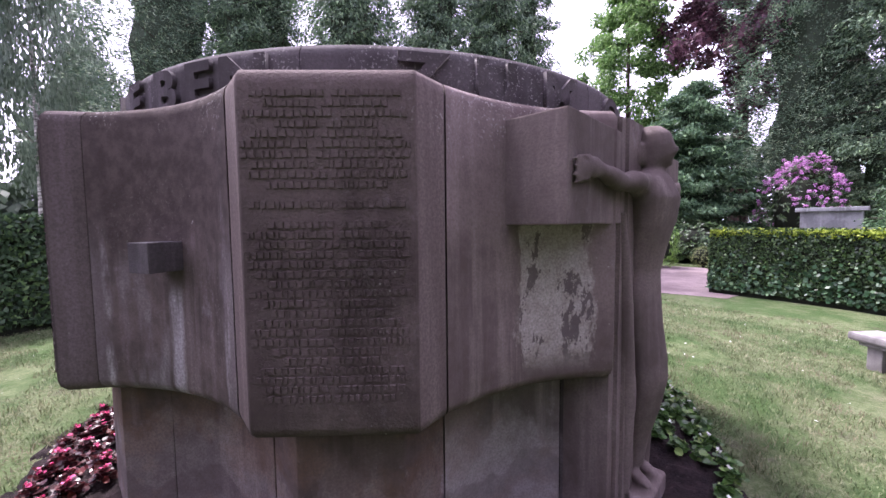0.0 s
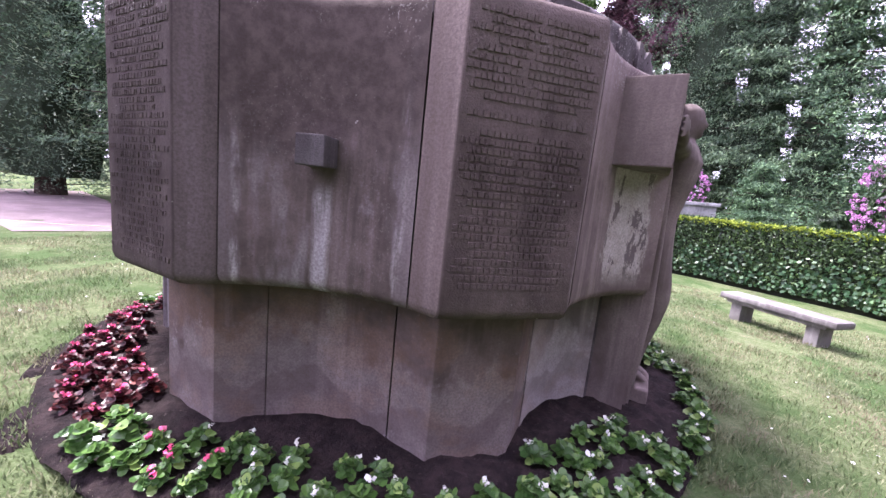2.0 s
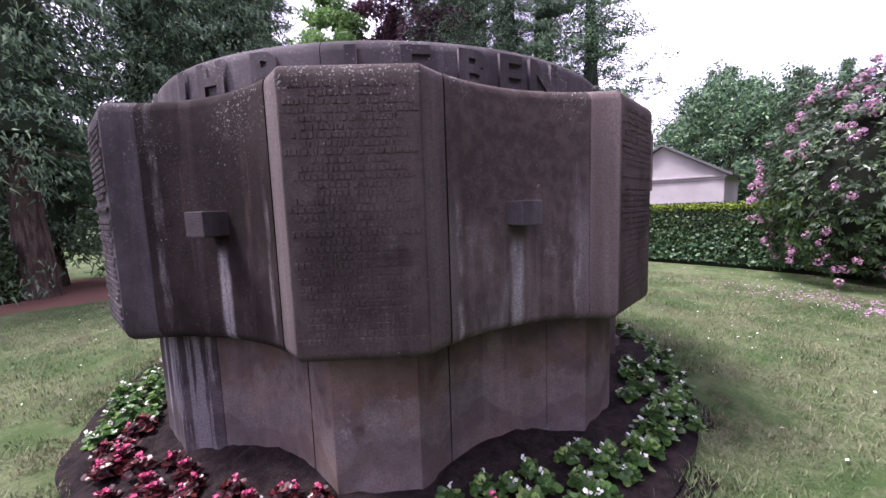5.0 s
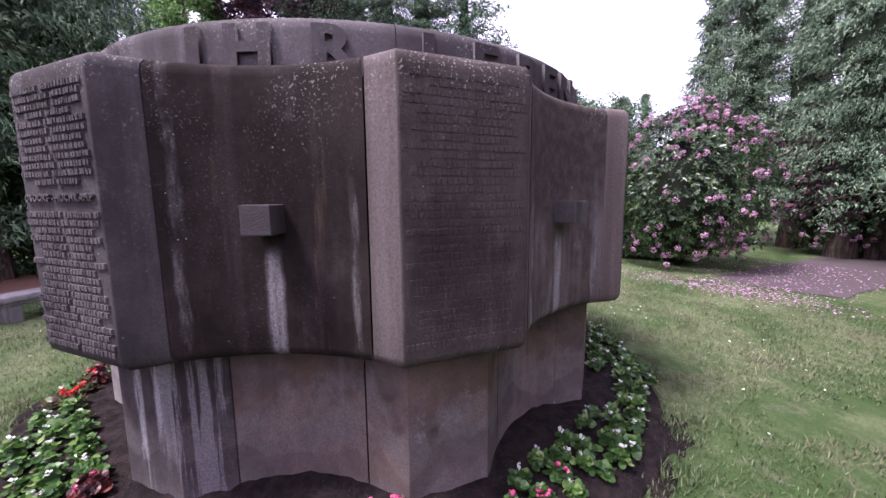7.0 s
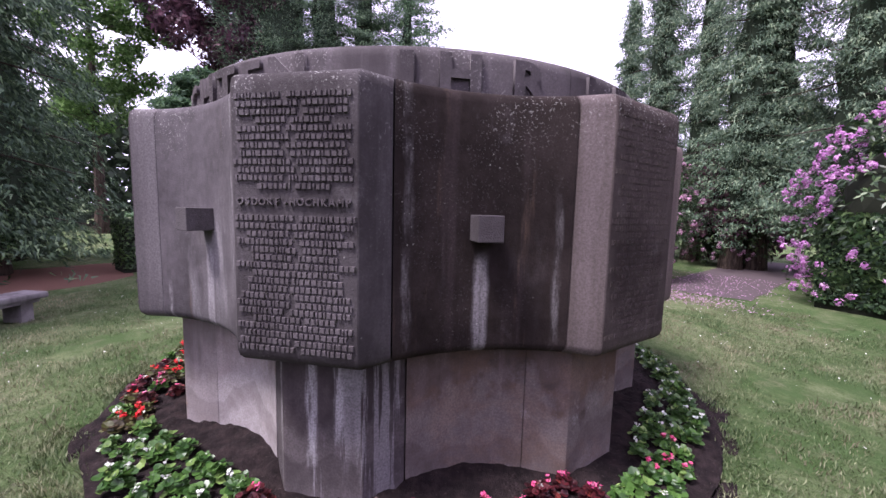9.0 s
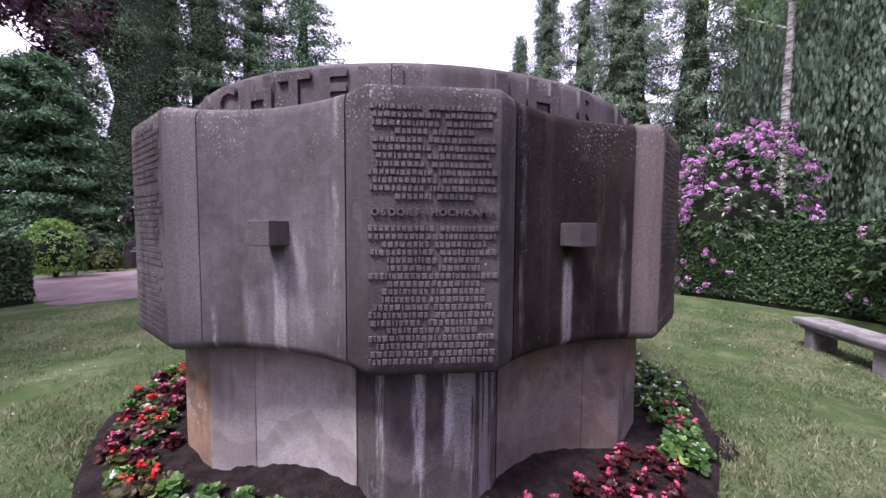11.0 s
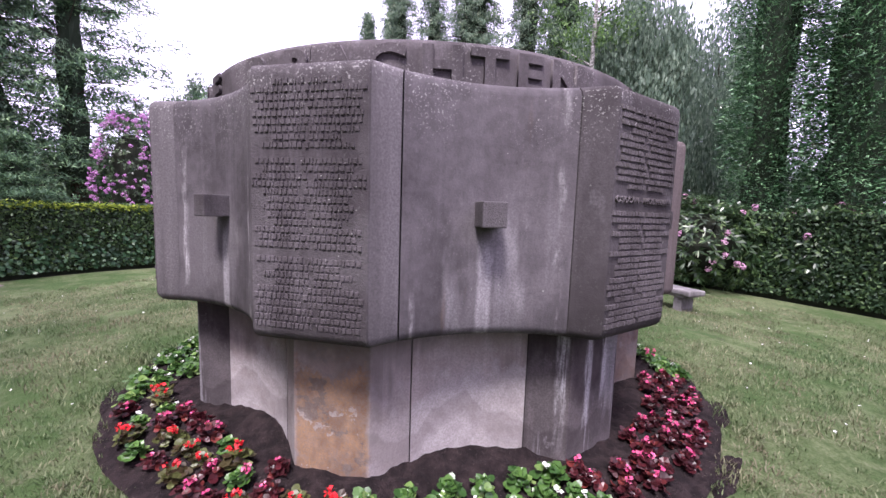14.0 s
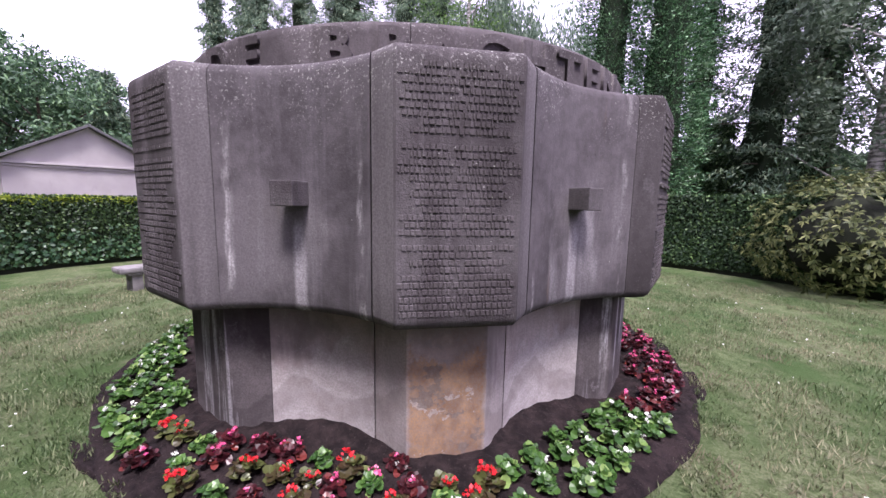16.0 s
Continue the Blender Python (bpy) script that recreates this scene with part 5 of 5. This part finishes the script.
broadleaf("weeping_tree", "dark weeping beech with hanging curtains of leaves", on_lawn(6.2, -14.6), 11.0, 2.8, M_WEEP, 134, n=42000, hang=2.4, size=0.105, base=0.08)
broadleaf("weeping_tree", "grey-green weeping willow with hanging curtains", on_lawn(5.0, -18.9), 11, 3.0, M_WEEP, 135, n=42000, hang=2.4, size=0.105, base=0.08)
conifer("tall dark spruce behind the hedge", on_lawn(10.7, -15.1), 19, 3.2, M_SPRUCE, 136, n=2600, droop=0.7)
conifer("tree trunk clad in ivy to its top", on_lawn(0.7, -11.9), 17, 1.15, M_IVY, 137, core=0.5, column=True, skirt=0.02, n=3200, size=0.3, droop=0.5)
conifer("tree trunk clad in thick light green ivy", on_lawn(-1.1, -11.9), 18, 1.3, M_IVY, 138, core=0.5, column=True, skirt=0.02, n=4200, size=0.3, droop=0.6)
conifer("tall dark conifer behind the yew hedge", on_lawn(-2.0, -15.5), 18, 1.9, M_FIR, 139, n=1800, droop=0.4, skirt=0.2)
conifer("tall dark conifer with a reddish bare trunk", on_lawn(-4.0, -13.7), 18, 2.4, M_CYPRESS, 140, n=1900, droop=0.4, skirt=0.12)
conifer("tall dark conifer behind the yew hedge", on_lawn(-5.4, -14.6), 17, 2.6, M_FIR, 141, n=2000, droop=0.4)
broadleaf("birch_tree", "light green birch at the edge of the wood", on_lawn(-6.3, -12.4), 14, 2.6, M_PALE, 142, n=16000, bark=M_BIRCH, base=0.15, size=0.09)
conifer("dark bushy conifer behind the yew hedge", on_lawn(-2.8, -13.8), 5, 1.8, M_YEW, 143, n=1800, droop=0.3, skirt=0.03)
conifer("large dark cypress with feathery foliage", on_lawn(-8.9, 16.2), 20, 3.8, M_CYPRESS, 144, column=True, n=4200, size=0.32, droop=0.3)
conifer("dark red-barked conifer in the shade", on_lawn(-7.0, 15.7), 18, 2.8, M_SPRUCE, 145, n=2400)
broadleaf("deciduous_tree", "light feathery tree behind the hedge", on_lawn(-7.1, 19.8), 11, 2.6, M_PALE, 146, n=4200, base=0.1)
conifer("dark spruce with hanging branches near the lawn", on_lawn(-2.7, 12.8), 19, 3.8, M_SPRUCE, 147, droop=0.8, n=3800, skirt=0.06)
conifer("dark spruce with hanging branches near the lawn", on_lawn(0.3, 13.1), 19, 3.6, M_SPRUCE, 148, droop=0.8, n=3600, skirt=0.08)
conifer("dark bushy yew beneath the spruces", on_lawn(2.5, 12.9), 6, 2.6, M_YEW, 149, n=2600, droop=0.3, skirt=0.03)
conifer("dark spruce with hanging branches near the lawn", on_lawn(2.7, 13.9), 18, 3.6, M_SPRUCE, 150, droop=0.8, n=3200, skirt=0.1)
conifer("dark spruce with hanging branches near the lawn", on_lawn(3.2, 12.4), 19, 3.3, M_SPRUCE, 151, droop=0.8, n=4200, skirt=0.08)
conifer("dark spruce with hanging branches near the lawn", on_lawn(5.2, 15.2), 20, 3.2, M_SPRUCE, 152, droop=0.8, n=4000, skirt=0.05)
conifer("tall dark spruce closing the wood", on_lawn(-24, -6), 17, 3.4, M_SPRUCE, 300, n=1800)
conifer("tall dark spruce closing the wood", on_lawn(-17, -14), 17, 3.4, M_SPRUCE, 301, n=1800)
conifer("tall dark spruce closing the wood", on_lawn(-10, -17), 17, 3.4, M_SPRUCE, 302, n=1800)

# ---- far woods that close the view ----
g = np.random.default_rng(77)
n = 64000
ang = g.uniform(0, 2 * math.pi, n)
crest = np.array([6.0 + 3.0 * noise.noise(Vector((math.cos(a) * 7, math.sin(a) * 7, 2))) + 1.6 * noise.noise(Vector((math.cos(a) * 22, math.sin(a) * 22, 5))) for a in ang])
east = np.exp(-((np.degrees(ang) + 0) % 360 - 6) ** 2 / 500) + np.exp(-((np.degrees(ang)) % 360 - 366) ** 2 / 500)
deg = np.degrees(ang) % 360
crest = crest * (1 - 0.25 * east) * np.where(((deg > 36) & (deg < 140)) | ((deg > 190) & (deg < 250) | (deg > 290) & (deg < 335)), 1.7, 1.0)
r = 40 + 3 * np.sin(ang * 9) + g.normal(0, 1.2, n)
z = crest * g.random(n) ** 0.75 - 0.3
c = np.stack([r * np.cos(ang), r * np.sin(ang), z], 1)
nrm = -np.stack([np.cos(ang), np.sin(ang), 0 * ang - 0.4], 1)
a, w = leaf_frame(g, n, nrm, 0.42, 0.28, 0.7)
tagged(quads(c, a, w, "far_woods", M_WOODS, bend=0.2), "dense dark green woods in the distance", "woods", kind="stuff")

# ---- burial chapel behind the hedge ----
def burial_chapel():
    c = thing("burial_chapel", "pale plastered burial chapel with a low gable and blind arch", "building", at=(11.9, 0.15, -0.03), turn=0)
    bm = bmesh.new()
    half, eave, ridge, depth = 1.72, 2.48, 3.48, 4.0
    prof = [(-half, -0.2), (half, -0.2), (half, eave), (0, ridge), (-half, eave)]
    front = [bm.verts.new((0, y, z)) for y, z in prof]
    back = [bm.verts.new((depth, y, z)) for y, z in prof]
    bm.faces.new(front)
    bm.faces.new(back)
    for i in range(5):
        bm.faces.new((front[i], front[(i + 1) % 5], back[(i + 1) % 5], back[i]))
    part("wall", bm, M_PLASTER, c)
    for s in (-1, 1):
        bm = bmesh.new()
        slope = math.atan2(ridge - eave, half)
        length = half / math.cos(slope) + 0.22
        box(bm, (-0.18, 0, 0), (depth + 0.1, length, 0.07), 0.01, Matrix.Translation((0, 0, ridge + 0.015)) @ Matrix.Rotation(-slope if s > 0 else slope, 4, "X") @ Matrix.Diagonal((1, s, 1, 1)))
        part("roof_slab", bm, M_ROOF, c, "thin grey roof edge")
    bm = bmesh.new()
    box(bm, (-0.07, -half - 0.06, eave - 0.10), (0.0, half + 0.06, eave - 0.04), 0.01)
    box(bm, (-0.04, -half - 0.03, eave - 0.17), (0.0, half + 0.03, eave - 0.125), 0.008)
    part("cornice", bm, M_PLASTER, c, "plain double string course")
    bm = bmesh.new()
    n = 24
    for i in range(n):
        a0, a1 = math.pi * i / n, math.pi * (i + 1) / n
        q = [bm.verts.new((x, r * math.cos(a), 0.62 + r * math.sin(a))) for x in (-0.02, 0.0) for a, r in ((a0, 0.95), (a1, 0.95), (a1, 1.01), (a0, 1.01))]
        for f in ((0, 1, 2, 3), (0, 1, 5, 4), (3, 2, 6, 7)):
            bm.faces.new([q[k] for k in f])
    part("blind_arch", bm, M_PLASTER, c, "shallow raised arch moulding")
    return c


burial_chapel()

# ---- tombs ----
tomb = thing("wall_tomb", "grey granite wall tomb with a flat cap slab", "tomb", at=on_lawn(16.9, 11.3), turn=38)
bm = bmesh.new()
box(bm, (-0.35, -0.9, -0.1), (0.35, 0.9, 2.40), 0.02)
part("tomb_body", bm, M_TOMB, tomb)
bm = bmesh.new()
box(bm, (-0.5, -1.05, 2.39), (0.5, 1.05, 2.55), 0.02)
part("cap_slab", bm, M_TOMB, tomb)
bm = bmesh.new()
for i, w in enumerate((0.30, 0.62)):
    box(bm, (-0.362, -w / 2, 1.60 - 0.16 * i), (-0.348, w / 2, 1.67 - 0.16 * i))
part("inscription_bar", bm, M_STELE, tomb, "dark illegible inscription")
stele = thing("gravestone", "dark reddish granite headstone with a rounded top", "gravestone", at=on_lawn(13.6, 12.0), turn=42)
bm = bmesh.new()
out = [(-0.48, -0.1), (0.48, -0.1), (0.48, 0.95)] + [(0.48 * math.cos(a), 0.95 + 0.28 * math.sin(a)) for a in np.linspace(0.15, math.pi - 0.15, 12)] + [(-0.48, 0.95)]
f0, f1 = ([bm.verts.new((x, y, z)) for y, z in out] for x in (-0.09, 0.09))
bm.faces.new(f0)
bm.faces.new(f1)
for i in range(len(out)):
    bm.faces.new((f0[i], f0[(i + 1) % len(out)], f1[(i + 1) % len(out)], f1[i]))
part("headstone", bm, M_STELE, stele)
bm = bmesh.new()
for i, w in enumerate((0.34, 0.5)):
    box(bm, (-0.098, -w / 2, 0.86 - 0.13 * i), (-0.088, w / 2, 0.92 - 0.13 * i))
part("inscription_bar", bm, M_TOMB, stele, "illegible pale inscription")

# ---- garden hose ----
hose_curve = bpy.data.curves.new("hose", "CURVE")
hose_curve.dimensions, hose_curve.bevel_depth, hose_curve.bevel_resolution = "3D", 0.011, 2
sp = hose_curve.splines.new("POLY")
pts = []
cx, cy = -5.2, 7.3
for i in range(90):
    a = i * 0.36
    r = 0.34 + 0.10 * math.sin(i * 1.7) + 0.05 * math.sin(i * 0.6)
    pts.append((cx + 1.5 * r * math.cos(a), cy + 0.7 * r * math.sin(a)))
pts += [(cx - 0.5 - 0.25 * i, cy + 0.05 * math.sin(i * 0.8) + 0.02 * i) for i in range(22)]
sp.points.add(len(pts) - 1)
for i, (p, (x, y)) in enumerate(zip(sp.points, pts)):
    p.co = (x, y, ground_z(x, y) + 0.014 + 0.0005 * (i if i < 90 else 0), 1)
tmp = new("tmp_hose", hose_curve)
hose_mesh = bpy.data.meshes.new_from_object(tmp.evaluated_get(bpy.context.evaluated_depsgraph_get()))
bpy.data.objects.remove(tmp)
hose_mesh.materials.clear()
tagged(link_mesh("garden_hose", hose_mesh, M_HOSE, smooth=True), "coiled pale yellow garden hose lying on the grass", "hose")


# ---- begonias ----
def begonia(label, leaf, petal, seed, blooms, at):
    rng = np.random.default_rng(seed)
    b = thing("begonia", label, "flower", "begonias in the bed", at=at)
    verts, faces = [], []
    for i in range(32):
        a = i * 2.4 + rng.normal(0, 0.2)
        tilt = 0.15 + 1.15 * (i / 32) + rng.normal(0, 0.1)
        tip = Vector((math.cos(a) * math.sin(tilt), math.sin(a) * math.sin(tilt), math.cos(tilt)))
        c = tip * rng.uniform(0.055, 0.105) + Vector((0, 0, 0.03))
        side = tip.cross(Vector((0, 0, 1))).normalized()
        nrm = (Vector((0, 0, 1)) * 0.55 + tip * 0.45 + Vector(rng.normal(0, 0.28, 3))).normalized()
        side = (side - nrm * side.dot(nrm)).normalized()
        fwd = side.cross(nrm).normalized() * -1
        if fwd.dot(tip) < 0:
            fwd = -fwd
        s = rng.uniform(0.022, 0.038)
        i0 = len(verts)
        verts.append(c - nrm * 0.008)
        for j in range(8):
            q = 2 * math.pi * j / 8
            verts.append(c + fwd * s * 1.15 * math.cos(q) + side * s * math.sin(q) + nrm * (0.009 * math.cos(2 * q) + 0.010 - 0.006 * rng.random()))
        faces += [(i0, i0 + 1 + j, i0 + 1 + (j + 1) % 8) for j in range(8)]
    raw("leaves", [tuple(v) for v in verts], faces, leaf, b)
    for i in range(blooms):
        a, r = rng.uniform(0, 6.28), rng.uniform(0.0, 0.075)
        o = np.array((r * math.cos(a), r * math.sin(a), rng.uniform(0.125, 0.165)))
        c = o + rng.normal(0, 0.011, (8, 3))
        d = np.array((0, 0, 1.0)) + rng.normal(0, 0.5, (8, 3))
        a, w = leaf_frame(rng, 8, d, 0.014, 0.0135, 0.5)
        quads(c, a, w, "flower", petal, b)
    return b


KINDS = {"green": ("green-leaved begonia with small white flowers", M_BEGONIA_G, M_PETAL_W, 1), "plain": ("green-leaved begonia hardly in flower", M_BEGONIA_G, M_PETAL_W, 0),
         "bronze": ("dark red-leaved begonia with pink flowers", M_BEGONIA_R, M_PETAL_P, 2), "dark": ("dark red-leaved begonia hardly in flower", M_BEGONIA_R, M_PETAL_P, 1),
         "scarlet": ("bronze-green begonia with scarlet flowers", M_BEGONIA_B, M_PETAL_R, 3), "pink": ("green-leaved begonia with pink flowers", M_BEGONIA_G, M_PETAL_P, 3)}
made = {}
rng = random.Random(5)


def bed_kind(a):
    """Which begonias grow where, by the angle round the memorial."""
    if 172 < a or a < -140:
        return rng.choice(("bronze", "bronze", "dark", "bronze"))
    if a < -118:
        return rng.choice(("pink", "pink", "green", "plain"))
    if 122 < a < 139:
        return rng.choice(("scarlet", "scarlet", "green", "dark", "pink"))
    if 84 < a <= 122:
        return rng.choice(("scarlet", "dark", "bronze", "scarlet", "plain", "green"))
    return rng.choice(("green", "green", "plain", "green"))


for row, (r, gap) in enumerate(((2.28, 0.20), (2.43, 0.185), (2.57, 0.19), (2.69, 0.20))):
    count = int(2 * math.pi * r / gap)
    for i in range(count):
        a = 360 * (i + 0.5 * (row % 2) + rng.uniform(-0.22, 0.22)) / count
        a = (a + 180) % 360 - 180
        rr = r + rng.uniform(-0.05, 0.05)
        off = min(abs((a - k + 180) % 360 - 180) for k in ANGLES.values())
        if row == 0 and off < 7 or -60 < a < -30 and rr < 2.58 or row == 3 and not -85 < a < 0:
            continue
        x, y = rr * math.cos(radians(a)), rr * math.sin(radians(a))
        z = 0.012 + 0.075 * max(0, min(1, (2.92 - rr) / 0.5)) - 0.012
        kind = bed_kind(a)
        variant = rng.randrange(3)
        m = pose(x, y, z, rng.uniform(-8, 8), rng.uniform(-8, 8), rng.uniform(0, 360)) 
        grow = rng.uniform(0.66, 0.92)
        if (kind, variant) not in made:
            label, leaf, petal, blooms = KINDS[kind]
            made[kind, variant] = begonia(label, leaf, petal, hash(variant * 7 + len(kind)) % 1000 + variant, blooms, (x, y, z))
            made[kind, variant].matrix_basis = m
            made[kind, variant].scale = (grow, grow, grow)
        else:
            ob = copy_thing(made[kind, variant], m)
            ob.scale = (grow, grow, grow)


# ---- grass, petals and clover ----
def scatter(count, r0, r1, seed):
    g = np.random.default_rng(seed)
    r = np.sqrt(g.uniform(r0 * r0, r1 * r1, count))
    a = g.uniform(0, 2 * math.pi, count)
    return g, r * np.cos(a), r * np.sin(a)


g, x, y = scatter(240000, 2.70, 8.5, 8)
keep = np.array([noise.noise(Vector((p * 0.9, q * 0.9, 3))) + 0.5 * noise.noise(Vector((p * 3.5, q * 3.5, 9))) > -0.30 for p, q in zip(x, y)])
for px0, py0, rx, ry, turn in WORN:
    c0, s0 = math.cos(radians(turn)), math.sin(radians(turn))
    du, dv = (x - px0) * c0 + (y - py0) * s0, -(x - px0) * s0 + (y - py0) * c0
    keep &= (np.hypot(du / rx, dv / ry) + g.normal(0, 0.16, len(x)) > 0.95) | (g.random(len(x)) < 0.05)
x, y = x[keep], y[keep]
# longer tufts hang over the edge of the bed
ge, xe, ye = scatter(16000, 2.71, 3.0, 18)
ragged = np.array([noise.noise(Vector((p * 2.6, q * 2.6, 7))) > -0.05 for p, q in zip(xe, ye)])
x, y = np.concatenate([x, xe[ragged]]), np.concatenate([y, ye[ragged]])
n = len(x)
z = np.array([ground_z(p, q) for p, q in zip(x, y)])
a = g.uniform(0, 2 * math.pi, n)
tuft = np.array([noise.noise(Vector((p * 2.2, q * 2.2, 5))) for p, q in zip(x, y)])
h = g.uniform(0.018, 0.056, n) * (1 + 0.9 * np.clip(tuft, -0.5, 1))
lean = g.uniform(0.2, 1.3, n)
along = np.stack([np.cos(a) * lean, np.sin(a) * lean, np.ones(n)], 1)
along = unit(along) * h[:, None] / 2 * 1.3
across = np.stack([-np.sin(a), np.cos(a), 0 * a], 1) * 0.0046
tagged(quads(np.stack([x, y, z], 1) + along, along, across, "grass", M_GRASS), "short mown grass blades", "grass", kind="stuff")

g, x, y = scatter(650, 3.0, 8.5, 9)
z = np.array([ground_z(p, q) for p, q in zip(x, y)]) + 0.03
a, w = leaf_frame(g, len(x), np.tile((0, 0, 1.0), (len(x), 1)), 0.012, 0.011, 0.3)
tagged(quads(np.stack([x, y, z], 1), a, w, "clover_flowers", M_PETAL_W), "scattered tiny white daisies in the grass", "flowers", kind="stuff")

g = np.random.default_rng(10)
n = 2600
ang = np.radians(np.where(g.random(n) < 0.6, g.normal(-40, 5, n), g.normal(-32, 9, n)))
r = np.where(g.random(n) < 0.6, g.uniform(7.2, 13.0, n), g.normal(7.9, 0.35, n))
x, y = r * np.cos(ang), r * np.sin(ang)
z = np.array([ground_z(p, q) for p, q in zip(x, y)]) + 0.022
a, w = leaf_frame(g, n, np.tile((0, 0, 1.0), (n, 1)), 0.022, 0.017, 0.2)
tagged(quads(np.stack([x, y, z], 1), a, w, "fallen_petals", M_FALLEN), "fallen lilac petals on the path edge", "petals", kind="stuff")
